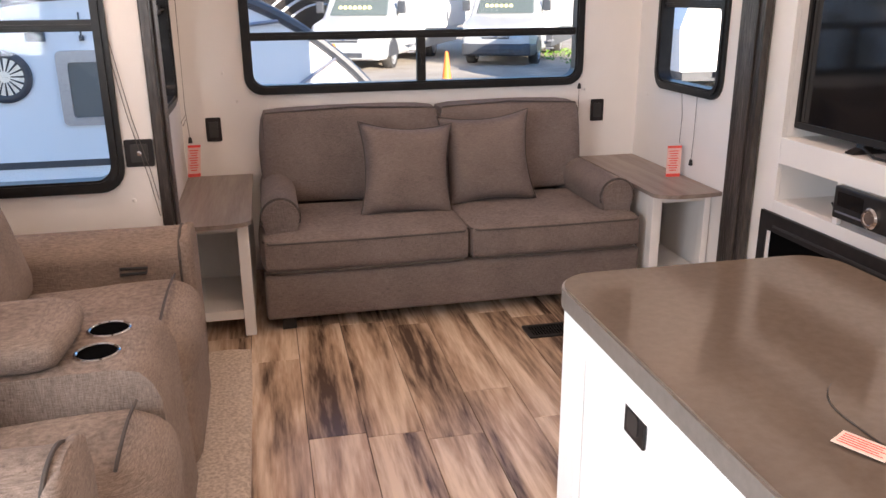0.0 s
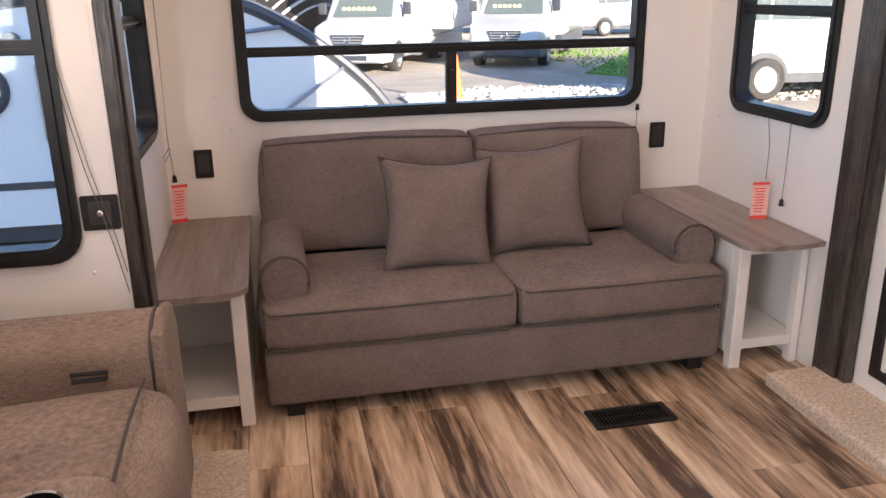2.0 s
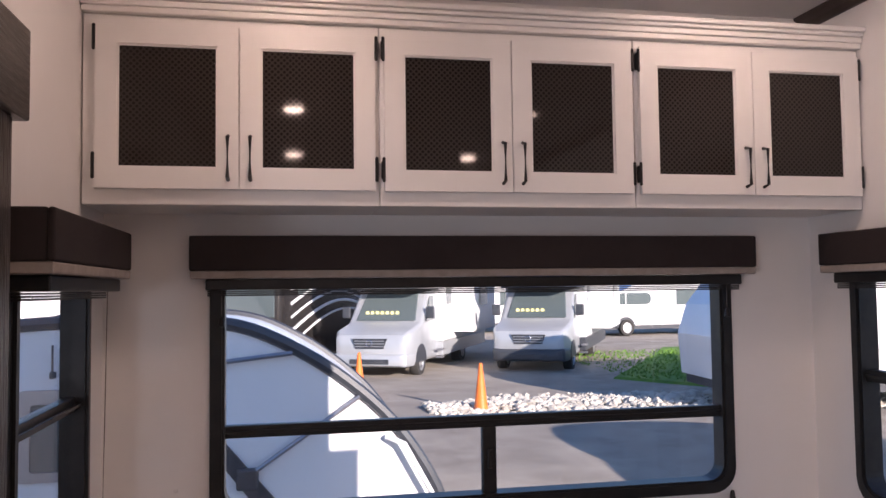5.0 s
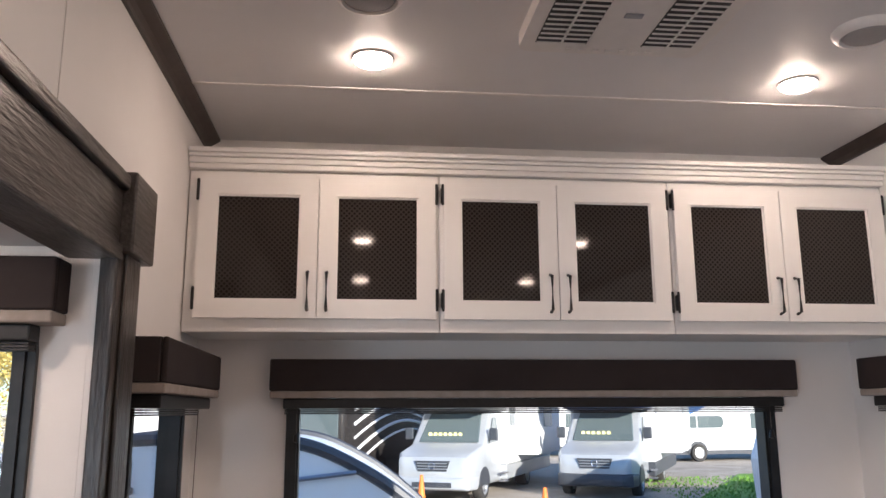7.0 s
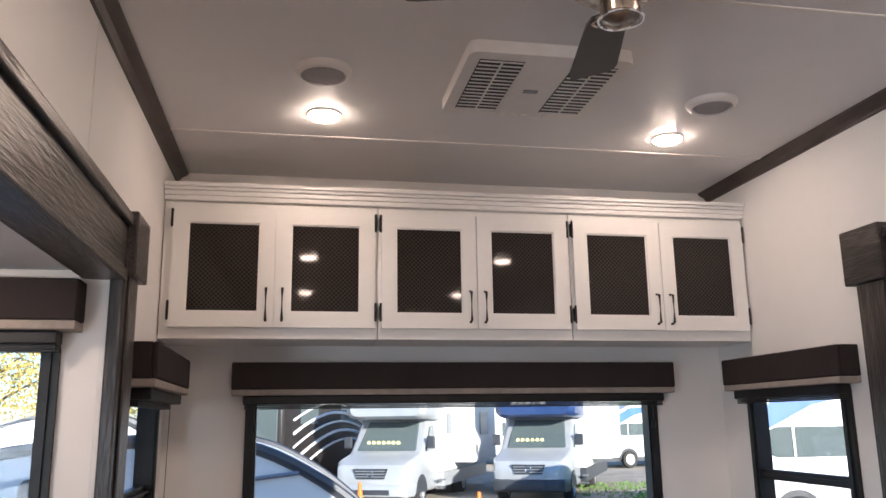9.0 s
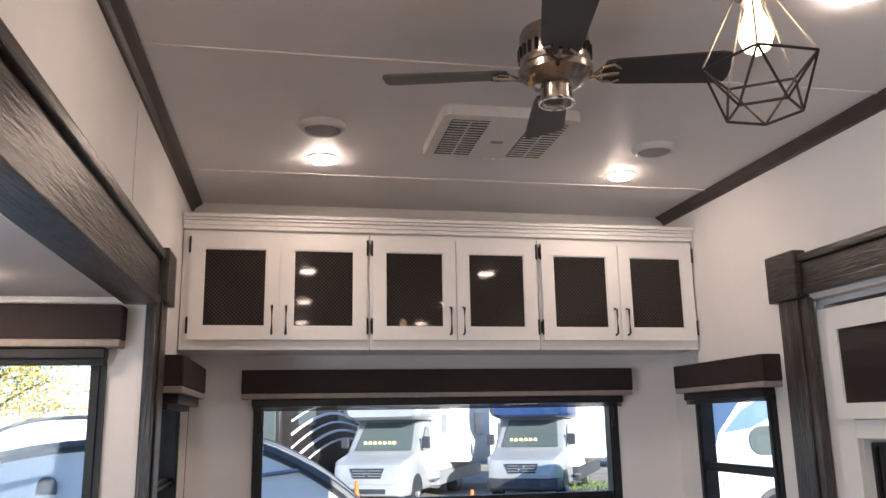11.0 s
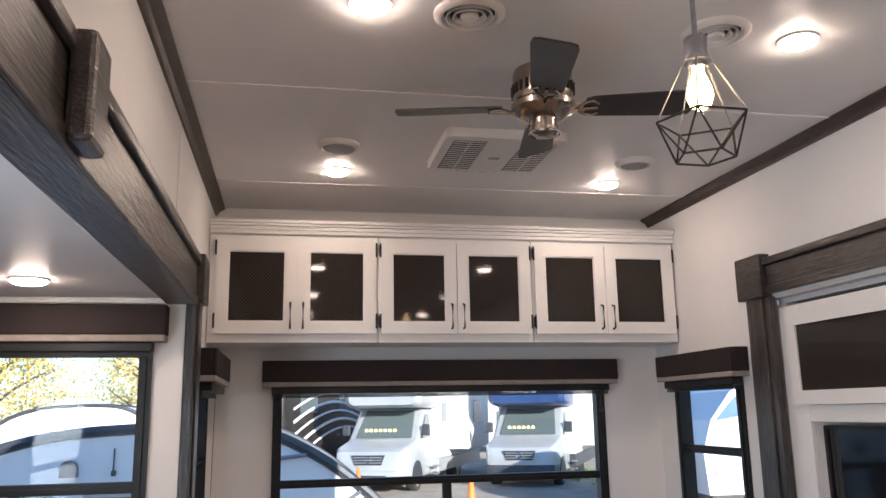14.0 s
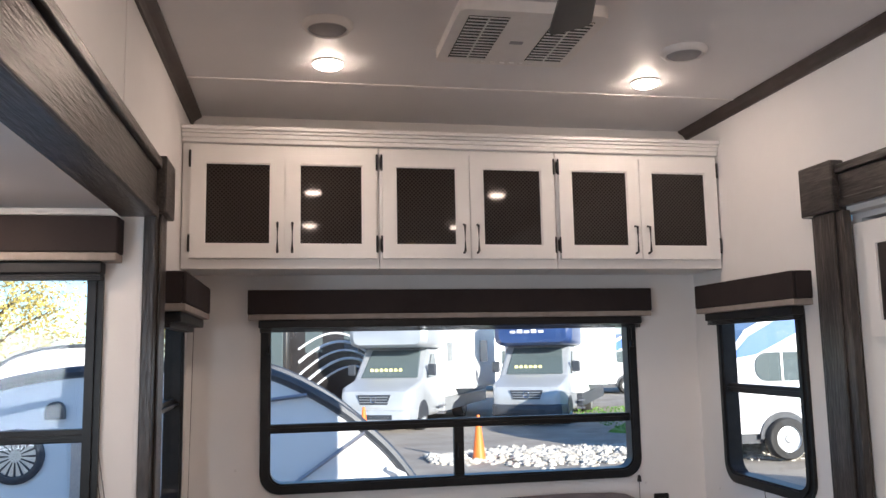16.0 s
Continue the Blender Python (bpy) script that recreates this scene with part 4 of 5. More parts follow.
    part("knob", lathe([(0.036, -0.0285), (0.036, -0.045), (0.030, -0.052), (0.022, -0.053), (0.02, -0.05), (0.002, -0.05)], (X, 3.51, 0.637), 32, axis="x"), CHROME, st, "silver volume knob", True)
    part("button", lathe([(0.012, -0.0285), (0.012, -0.036), (0.002, -0.037)], (X, 3.44, 0.680), 20, axis="x"), CHROME, st, "round silver button", True)
    bm = tube([(X + 0.08, 3.76, 0.60), (X + 0.05, 3.775, 0.63), (X + 0.04, 3.80, 0.615), (X + 0.05, 3.77, 0.562), (X + 0.1, 3.75, 0.560)], 0.004, 6)
    solid("stereo_cable", bm, BLACK, "thin black cable looping in the open cubby", "cable", smooth=True)
    bm = tube([(2.80, 3.70, 0.835), (2.785, 3.62, 0.815), (2.79, 3.52, 0.814), (2.785, 3.37, 0.815), (2.80, 3.22, 0.82)], 0.005, 6)
    solid("tv_cable", bm, BLACK, "black cable lying along the tv shelf", "cable", smooth=True)


entertainment()


# ---- kitchen island ----
IZ = 0.893
IX0, IX1, IY0, IY1 = 1.252, 1.79, 0.75, 2.568


def island():
    ob = thing("kitchen_island", (1.52, 1.65, 0), "white kitchen island base", "kitchen island")
    part("body", box((IX0 + 0.03, IY0 + 0.06, 0.03), (IX1 - 0.06, IY1 - 0.03, IZ - 0.036), 0.003), WHITE, ob)
    part("toe_kick", box((IX0 + 0.08, IY0 + 0.09, 0.0), (IX1 - 0.09, IY1 - 0.09, 0.0295)), BLACK, ob)
    for y0, y1 in ((2.458, 2.538), (1.78, 1.86), (1.05, 1.13)):
        part("stile", box((IX0 + 0.018, y0, 0.03), (IX0 + 0.0295, y1, IZ - 0.037), 0.002), WHITE, ob)
    for z0, z1 in ((0.03, 0.11), (IZ - 0.10, IZ - 0.037)):
        for y0, y1 in ((1.861, 2.457), (1.131, 1.779)):
            part("rail", box((IX0 + 0.018, y0, z0), (IX0 + 0.0295, y1, z1), 0.002), WHITE, ob)
    o = thing("island_outlet", (IX0 + 0.04, 2.28, 0.72), "dark brown duplex outlet on the island side", "outlet")
    part("plate", box((IX0 + 0.0235, 2.235, 0.742), (IX0 + 0.0295, 2.298, 0.842), 0.003), BLACK, o)
    for z in (0.770, 0.813):
        part("socket", prism("x", rrect(2.250, z - 0.017, 2.283, z + 0.017, 0.008, 4), IX0 + 0.021, IX0 + 0.0233), BLADE_DARK, o, "outlet socket face")
    part("sticker", box((IX0 + 0.0215, 2.268, 0.833), (IX0 + 0.0233, 2.290, 0.840)), LABEL_PAPER, o, "small white sticker")
    ct = thing("island_countertop", (1.52, 1.65, IZ - 0.035), "glossy grey-brown solid-surface countertop", "countertop")
    part("slab", prism("z", rrect(IX0 + 0.004, IY0 + 0.004, IX1 - 0.004, IY1 - 0.004, 0.072, 8), IZ - 0.034, IZ, 0.003), COUNTER, ct, smooth=True)
    part("edge_band", ring("z", rrect(IX0, IY0, IX1, IY1, 0.076, 8), rrect(IX0 + 0.006, IY0 + 0.006, IX1 - 0.006, IY1 - 0.006, 0.07, 8), IZ - 0.035, IZ - 0.0035), COUNTER_EDGE, ct, "grey edge band", True)
    sk = thing("sink_cover", (1.58, 1.75, IZ), "round-cornered countertop sink cover, flush fitted", "sink cover")
    part("cover", prism("z", rrect(1.415, 1.30, 1.74, 2.118, 0.09, 8), IZ + 0.0005, IZ + 0.0028, 0.001), COUNTER, sk)
    part("gap", ring("z", rrect(1.4138, 1.2988, 1.7412, 2.1192, 0.0912, 8), rrect(1.4152, 1.3002, 1.7398, 2.1178, 0.0898, 8), IZ + 0.0004, IZ + 0.0012), BLACK, sk, "thin dark joint")
    lb = thing("counter_label", (1.39, 1.968, IZ), "small white printed label on the counter", "label")
    bm = box((-0.028, -0.016, 0.0005), (0.028, 0.016, 0.0012))
    m = Matrix.Translation((1.390, 1.968, IZ + 0.003)) @ Matrix.Rotation(radians(-62), 4, "Z")
    bmesh.ops.transform(bm, matrix=m, verts=bm.verts[:])
    part("paper", bm, LABEL_PAPER, lb)
    for k in range(5):
        bm = box((-0.024, 0.009 - k * 0.005, 0.0014), (0.024 - 0.006 * (k % 2), 0.0105 - k * 0.005, 0.0017))
        bmesh.ops.transform(bm, matrix=m, verts=bm.verts[:])
        part("print_line", bm, RED, lb)


island()


# ---- wall plates, cords, tags ----
def wall_plate(axis, u, v, d, inward, w, h, label, coax=False):
    ob = thing("wall_plate", lift(axis, u, v - h / 2, d), label, "wall plate", "black wall plates")
    a, b = sorted((d, d + inward * 0.006))
    part("plate", prism(axis, rrect(u - w / 2, v - h / 2, u + w / 2, v + h / 2, 0.006, 3), a, b, 0.002), BLACK, ob)
    a, b = sorted((d + inward * 0.0065, d + inward * 0.010))
    part("insert", prism(axis, rrect(u - w * 0.3, v - h * 0.33, u + w * 0.3, v + h * 0.33, 0.004, 3), a, b, 0.0015), BLADE_DARK, ob)
    if coax:
        part("coax_plug", lathe([(0.008, inward * 0.010), (0.008, inward * 0.015), (0.005, inward * 0.016), (0.005, inward * 0.024), (0.001, inward * 0.024)], lift(axis, u, v, d), 14, axis="y"), CHROME, ob, "silver coaxial connector", True)


wall_plate("y", 0.535, 0.735, YR, -1, 0.072, 0.115, "black outlet plate on the rear wall")
wall_plate("y", 2.515, 0.755, YR, -1, 0.072, 0.115, "black outlet plate on the rear wall")
wall_plate("y", 0.352, 0.838, YE_L, -1, 0.095, 0.095, "black cable plate on the slide-out end wall", True)


def cord(points, label, knob=None):
    ob = thing("blind_cord", points[0], label, "blind cord", "blind cords")
    part("cord", tube(points, 0.0014, 5), CORD, ob)
    if knob:
        x, y, z = knob
        part("toggle", lathe([(0.003, 0.016), (0.007, 0.012), (0.010, -0.012), (0.003, -0.014)], knob, 12), BLACK, ob, "black cord toggle", True)


ye = YE_L - 0.012
cord([(0.272, ye, 1.75), (0.285, ye, 1.24), (0.33, ye, 0.96), (0.375, ye, 0.75), (0.398, ye, 0.61)], "thin slack blind cord hanging down the wall")
cord([(0.285, ye, 1.75), (0.297, ye, 1.24), (0.342, ye, 0.96), (0.384, ye, 0.77), (0.40, ye, 0.67)], "thin slack blind cord hanging down the wall")
cord([(0.435, 5.20, 1.60), (0.43, 5.20, 1.2), (0.425, 5.20, 0.86), (0.436, 5.18, 0.715)], "thin blind cord with a toggle and hang tag", (0.436, 5.18, 0.715))
cord([(0.425, 5.20, 0.83), (0.405, 5.17, 0.80), (0.412, 5.16, 0.785), (0.428, 5.19, 0.815)], "small loop of knotted blind cord")
cord([(2.725, 4.84, 0.905), (2.715, 4.80, 0.80), (2.69, 4.76, 0.67)], "thin blind cord with a hang tag")
cord([(2.728, 4.70, 0.905), (2.722, 4.69, 0.72), (2.715, 4.685, 0.60)], "thin blind cord with a black toggle", (2.715, 4.685, 0.59))
cord([(2.405, 5.335, 0.89), (2.404, 5.335, 0.80), (2.405, 5.335, 0.72)], "short blind cord below the rear window", (2.405, 5.335, 0.885))
for xx in (0.735, 2.385):
    cord([(xx, 5.30, 1.60), (xx, 5.30, 1.52)], "short blind pull under the headrail", (xx, 5.30, 1.50))


def hang_tag(at, turn, lean):
    ob = thing("hang_tag", at, "red and white printed hang tag on a cord", "tag", "hang tags")
    m = Matrix.Translation(at) @ Matrix.Rotation(radians(turn), 4, "Z") @ Matrix.Rotation(radians(lean), 4, "Y")

    def bx(u0, z0, u1, z1, d0, d1):
        b = box((u0, d0, z0), (u1, d1, z1))
        bmesh.ops.transform(b, matrix=m, verts=b.verts[:])
        return b
    part("card", bx(-0.034, -0.150, 0.034, 0.0, 0, 0.0012), TAG_PAPER, ob)
    part("band", bx(-0.034, -0.012, 0.034, -0.001, -0.0009, -0.0002), RED, ob, "red printed band")
    part("band", bx(-0.034, -0.149, 0.034, -0.134, -0.0009, -0.0002), RED, ob, "red printed band")
    for k in range(9):
        w = 0.026 - 0.008 * ((k * 7) % 3) / 2
        part("print_line", bx(-w, -0.028 - k * 0.0115, w * 0.8, -0.0235 - k * 0.0115, -0.0009, -0.0002), RED, ob)


def screw_cap(axis, u, v, d, inward):
    solid("screw_cap", lathe([(0.007, 0.0), (0.0065, inward * 0.002), (0.003, inward * 0.0035), (0.0005, inward * 0.0036)], lift(axis, u, v, d), 14, axis=axis), PLASTIC_WHITE, "small white screw cap on the wall", "screw cap", "wall screw caps", smooth=True)


for u, v in ((0.655, 0.865), (2.445, 0.865), (0.60, 1.0)):
    screw_cap("y", u, v, YR, -1)
for u in (4.40, 5.22):
    screw_cap("x", u, 0.845, XR, -1)
screw_cap("y", 0.315, 0.67, YE_L, -1)
for side, x0, x1 in (("left", XL, XL + 0.0025),):
    solid("trim_wall_seam_" + side, box((x0, 3.965, 2.11), (x1, 3.972, ZC - 0.045), 0.0008), WALL, "thin upright seam between wall panels", "trim", kind="structure")
hang_tag((2.655, 4.735, 0.665), -8, 0)
hang_tag((0.452, 5.17, 0.695), 38, 6)
RX0, RX1, RY0, RY1 = 1.783, 2.075, 4.200, 4.322
register = thing("floor_register", ((RX0 + RX1) / 2, (RY0 + RY1) / 2, 0), "black louvred metal floor register", "floor vent")
part("frame", ring("z", rrect(RX0, RY0, RX1, RY1, 0.006, 3), rrect(RX0 + 0.022, RY0 + 0.017, RX1 - 0.022, RY1 - 0.017, 0.002, 3), 0.0005, 0.008), BLACK, register)
# thin black sheet above the closed floor, standing for the duct's shade
part("well", box((RX0 + 0.012, RY0 + 0.010, 0.0004), (RX1 - 0.012, RY1 - 0.010, 0.0012)), MATTE_BLACK, register, "black sheet as shade of the duct opening")
for k in range(19):
    part("slat", box((RX0 + 0.030 + 0.0126 * k, RY0 + 0.018, 0.0014), (RX0 + 0.0345 + 0.0126 * k, RY1 - 0.018, 0.006), 0.001), BLACK, register)
part("cross_bar", box((RX0 + 0.023, 4.258, 0.0061), (RX1 - 0.023, 4.264, 0.0075)), BLACK, register)


# ---- outside ----
def ground_z(x, y):
    s = min(1.0, max(0.0, (y - 6.5) / 6.0))
    return -0.80 + 0.27 * s * s * (3 - 2 * s)


ASPHALT = mottled("sunlit_asphalt", (0.27, 0.235, 0.195), (0.38, 0.335, 0.28), 1.3, 0.9, bumpy=0.5, fine=60, dist=0.01)
GRASS = mottled("lawn", (0.09, 0.20, 0.025), (0.15, 0.30, 0.04), 3, 0.9, bumpy=0.8, fine=40, dist=0.03)
STONE = mottled("pale_gravel", (0.42, 0.39, 0.34), (0.62, 0.58, 0.51), 3, 0.85, per=20.0)
GELCOAT = mottled("white_gelcoat", (0.74, 0.75, 0.76), (0.79, 0.79, 0.80), 1.5, 0.25)
SILVER = mottled("silver_paint", (0.40, 0.42, 0.44), (0.46, 0.48, 0.50), 2, 0.3, 0.3)
DARKTRIM = mottled("dark_trailer_trim", (0.035, 0.04, 0.05), (0.05, 0.055, 0.065), 5, 0.4)
NAVY = mottled("navy_paint", (0.02, 0.045, 0.14), (0.03, 0.06, 0.17), 2, 0.3)
BLUE = mottled("blue_graphic", (0.05, 0.14, 0.38), (0.07, 0.17, 0.42), 2, 0.3)
COACH = mottled("black_coach_paint", (0.02, 0.018, 0.018), (0.03, 0.027, 0.026), 2, 0.2)
CARGLASS, _, _q = material("tinted_glass", (0.09, 0.115, 0.12), 0.05)
TYRE = mottled("tyre_rubber", (0.025, 0.024, 0.023), (0.04, 0.038, 0.036), 20, 0.85)
ALLOY = mottled("alloy_rim", (0.55, 0.56, 0.57), (0.62, 0.63, 0.64), 20, 0.3, 0.8)
ORANGE = mottled("orange_cone_plastic", (0.80, 0.16, 0.02), (0.86, 0.20, 0.03), 10, 0.5)
PRICE = mottled("pale_yellow_paint", (0.80, 0.78, 0.30), (0.84, 0.82, 0.40), 10, 0.6)
LAMPGLASS, _, _r = material("headlamp_lens", (0.6, 0.63, 0.65), 0.08)
BARK = mottled("bark", (0.08, 0.06, 0.045), (0.14, 0.11, 0.085), 8, 0.95, bumpy=0.8, fine=30, dist=0.02)
LEAF = mottled("autumn_leaf", (0.42, 0.31, 0.07), (0.58, 0.49, 0.16), 0.9, 0.7)
PALE_BLOCK = mottled("pale_siding", (0.6, 0.6, 0.6), (0.68, 0.67, 0.66), 0.4, 0.7)

bm = bmesh.new()
ys = [-600, -120, -30, 0, 4] + [6.5 + 0.5 * k for k in range(13)] + [14, 20, 40, 90, 250, 900]
xs = [-900, -200, -60, -20, -8, 0, 8, 20, 60, 200, 900]
vs = [[bm.verts.new((x, y, ground_z(x, y))) for x in xs] for y in ys]
for a, b in zip(vs, vs[1:]):
    for k in range(len(xs) - 1):
        bm.faces.new((a[k], a[k + 1], b[k + 1], b[k]))
solid("ground", bm, ASPHALT, "sunlit grey-brown asphalt sales lot", "ground", kind="structure")

# lawn
bm = bmesh.new()
out = [(8.3, 20.3), (10.0, 17.7), (13.9, 15.9), (20.4, 16.7), (22.4, 27.8), (13.4, 28.3), (11.6, 25.3)]
top = [bm.verts.new((x, y, -0.475)) for x, y in out]
low = [bm.verts.new((x + (0.12 if x > 12 else -0.12), y, -0.57)) for x, y in out]
bm.faces.new(top)
for k in range(len(out)):
    bm.faces.new((top[k], top[(k + 1) % len(out)], low[(k + 1) % len(out)], low[k]))
solid("lawn", bm, GRASS, "bright green clipped lawn patch", "grass", kind="structure")
rnd = random.Random(4)
bm = bmesh.new()
for k in range(5200):
    x, y = rnd.uniform(8.6, 19.4), rnd.uniform(16.7, 27.2)
    if y < 28.2 - (x - 8.4) * 2.6 and x < 12.4 and y < 20.2 - (x - 8.3) * 1.45:
        continue
    h, a = rnd.uniform(0.03, 0.08), rnd.uniform(0, 6.28)
    c, s = 0.03 * math.cos(a), 0.03 * math.sin(a)
    bm.faces.new([bm.verts.new(v) for v in ((x - c, y - s, -0.475), (x + c, y + s, -0.475), (x + s * 0.5, y + c * 0.5, -0.475 + h))])
solid("grass_blades", bm, GRASS, "short green grass blades on the lawn", "grass", kind="stuff")

# gravel
stones = []
for k in range(6):
    own = bmesh.new()
    bmesh.ops.create_icosphere(own, subdivisions=1, radius=1)
    for v in own.verts:
        v.co *= rnd.uniform(0.7, 1.2)
        v.co.z *= 0.6
    stones.append(([tuple(v.co) for v in own.verts], [[v.index for v in f.verts] for f in own.faces]))
    own.free()
V, F = [], []
for k in range(4200):
    u, w = rnd.random(), rnd.gauss(0, 0.5)
    x = 3.3 + u * 11.0
    y = 16.8 - 0.08 * (x - 3.3) + w * (1.7 if x > 4.5 else 1.0) * 0.8
    if abs(w) > 1.2:
        continue
    r = rnd.uniform(0.03, 0.10)
    z = -0.53 + rnd.uniform(0, 0.10) * max(0, 1 - abs(w))
    verts, faces = stones[k % 6]
    base = len(V)
    V += [(x + a * r, y + b * r, z + c * r) for a, b, c in verts]
    F += [[i + base for i in f] for f in faces]
me = bpy.data.meshes.new("gravel")
me.from_pydata(V, [], F)
me.materials.append(STONE)
tagged(new("gravel_bed", me), "pale loose gravel bed along the asphalt", "gravel", kind="stuff")


def cone(x, y, h):
    z = ground_z(x, y)
    ob = thing("traffic_cone", (x, y, z), "orange plastic traffic cone on the asphalt", "traffic cone", "traffic cones")
    part("base", prism("z", rrect(x - 0.18, y - 0.18, x + 0.18, y + 0.18, 0.04, 4), z, z + 0.03, 0.006), ORANGE, ob)
    part("body", lathe([(0.135, z + 0.03), (0.12, z + 0.06), (0.03, z + h - 0.01), (0.022, z + h)], (x, y, 0), 24), ORANGE, ob, smooth=True)


cone(4.17, 16.4, 0.83)
cone(2.30, 19.2, 0.85)


def wheel(parent, x, y, z, r, w, axis="x"):
    t = part("wheel", lathe([(r * 0.62, -w / 2), (r * 0.93, -w / 2), (r, -w * 0.36), (r, w * 0.36), (r * 0.93, w / 2), (r * 0.62, w / 2)], (x, y, z), 28, axis=axis), TYRE, parent, smooth=True)
    part("rim", lathe([(r * 0.62, -w / 2 - 0.004), (r * 0.60, -w * 0.36), (r * 0.2, -w * 0.40), (r * 0.16, -w * 0.52), (0.01, -w * 0.53)], (x, y, z), 28, axis=axis), ALLOY, t, "silver wheel rim", True)
    part("rim", lathe([(r * 0.62, w / 2 + 0.004), (r * 0.60, w * 0.36), (r * 0.2, w * 0.40), (r * 0.16, w * 0.52), (0.01, w * 0.53)], (x, y, z), 28, axis=axis), ALLOY, t, "silver wheel rim", True)
    for k in range(6):
        a = 2 * math.pi * k / 6
        if axis == "x":
            for s in (-1, 1):
                part("spoke_gap", tube([(x + s * (w * 0.385), y + r * 0.42 * math.cos(a) - 0.0, z + r * 0.42 * math.sin(a)), (x + s * (w * 0.40), y + r * 0.42 * math.cos(a), z + r * 0.42 * math.sin(a))], r * 0.11, 8), DARKTRIM, t)


def loft(sections, bm=None):
    """A skin through outlines of equal count, closed at both ends."""
    own = bmesh.new()
    L = [[own.verts.new(p) for p in s] for s in sections]
    n = len(L[0])
    for a, b in zip(L, L[1:]):
        for k in range(n):
            own.faces.new((a[k], a[(k + 1) % n], b[(k + 1) % n], b[k]))
    own.faces.new(L[0])
    own.faces.new(L[-1])
    return join(bm, own)


def motorhome(m, cap, label, price):
    """Van-based motorhome; nose towards -y, built about its front axle's ground point."""
    ob = thing("motorhome", (0, 0, 0), label, "motorhome", "parked motorhomes")

    def sec(y, w, z0, z1, r=0.1):
        return [(u, y, v) for u, v in rrect(-w / 2, z0, w / 2, z1, min(r, (z1 - z0) / 2.2), 4)]
    part("cab", loft([sec(-1.02, 1.50, 0.48, 0.86), sec(-0.95, 1.78, 0.34, 1.06), sec(-0.72, 1.95, 0.32, 1.17), sec(0.10, 2.0, 0.32, 1.32), sec(0.16, 2.0, 0.32, 1.36), sec(0.85, 1.86, 0.32, 2.14), sec(1.8, 1.9, 0.32, 2.2)]), SILVER, ob, "silver van cab", True)
    part("windshield", loft([[(-0.80, 0.165, 1.38), (0.80, 0.165, 1.38), (0.78, 0.13, 1.37), (-0.78, 0.13, 1.37)], [(-0.70, 0.79, 2.08), (0.70, 0.79, 2.08), (0.68, 0.755, 2.09), (-0.68, 0.755, 2.09)]]), CARGLASS, ob, "dark windshield")
    for k in range(price):
        u = -0.52 + 0.135 * k
        part("price_mark", lathe([(0.055, -0.012), (0.05, -0.004), (0.004, -0.002)], (u, 0.27, 1.56), 12, axis="y"), PRICE, ob, "painted price mark")
    g = part("grille", prism("y", [(-0.44, 0.98), (0.44, 0.98), (0.36, 0.74), (-0.36, 0.74)], -1.045, -0.98, 0.012), DARKTRIM, ob, "dark radiator grille")
    for k in range(3):
        part("grille_bar", box((-0.38, -1.058, 0.785 + 0.065 * k), (0.38, -1.046, 0.803 + 0.065 * k), 0.003), ALLOY, g)
    part("badge", tube([(0.075 * math.cos(2 * math.pi * k / 20), -1.062, 0.865 + 0.075 * math.sin(2 * math.pi * k / 20)) for k in range(20)], 0.012, 6, closed=True), CHROME, g, "round chrome badge")
    part("bumper", loft([sec(-1.08, 1.55, 0.34, 0.58, 0.06), sec(-1.0, 1.86, 0.30, 0.62, 0.06), sec(-0.6, 2.02, 0.30, 0.62, 0.06)]), SILVER if price > 6 else DARKTRIM, ob, "front bumper", True)
    part("lower_intake", box((-0.5, -1.095, 0.37), (0.5, -1.07, 0.49), 0.01), DARKTRIM, ob)
    for s in (-1, 1):
        part("headlight", loft([[(s * 0.58, -1.0, 0.76), (s * 0.84, -0.93, 0.80), (s * 0.88, -0.90, 1.04), (s * 0.66, -0.97, 0.95)], [(s * 0.58, -0.90, 0.76), (s * 0.86, -0.80, 0.80), (s * 0.93, -0.70, 1.08), (s * 0.66, -0.85, 0.97)]]), LAMPGLASS, ob, "clear headlight")
        mr = part("side_mirror", box((s * 1.03 if s > 0 else -1.25, 0.30, 1.42), (s * 1.03 if s < 0 else 1.25, 0.40, 1.72), 0.03), DARKTRIM, ob, "black side mirror")
        part("door_window", loft([[(s * 1.003, 0.45, 1.36), (s * 1.003, 1.25, 1.38), (s * 0.985, 1.25, 1.36), (s * 0.985, 0.45, 1.34)], [(s * 0.952, 0.95, 1.98), (s * 0.955, 1.25, 1.98), (s * 0.93, 1.25, 1.96), (s * 0.93, 0.95, 1.96)]]), CARGLASS, ob, "tinted cab window")
        wheel(ob, s * 0.88, 0.0, 0.36, 0.36, 0.24)
        wheel(ob, s * 0.90, 4.1, 0.36, 0.36, 0.30)
        part("wheel_arch", prism("x", [(0.44 * math.cos(radians(a)), 0.36 + 0.44 * math.sin(radians(a))) for a in range(0, 181, 12)], s * 0.90, s * 1.006), DARKTRIM, ob, "dark wheel arch")
    part("body", box((-1.16, 1.55, 0.75), (1.16, 7.0, 3.05), 0.06, 3), GELCOAT, ob, "white motorhome body")
    part("cabover", loft([sec(-0.02, 1.9, 2.24, 2.75, 0.18), sec(0.12, 2.2, 2.18, 2.95, 0.2), sec(1.0, 2.3, 2.14, 3.05, 0.15), sec(1.56, 2.3, 2.14, 3.05, 0.1)]), cap, ob, "rounded cab-over cap", True)
    for k in range(5 if cap is NAVY else 0):
        part("script_bar", box((-0.62 + 0.2 * k, -0.036, 2.50), (-0.47 + 0.2 * k, -0.015, 2.57 + 0.03 * (k % 2)), 0.004), GELCOAT, ob, "white script lettering")
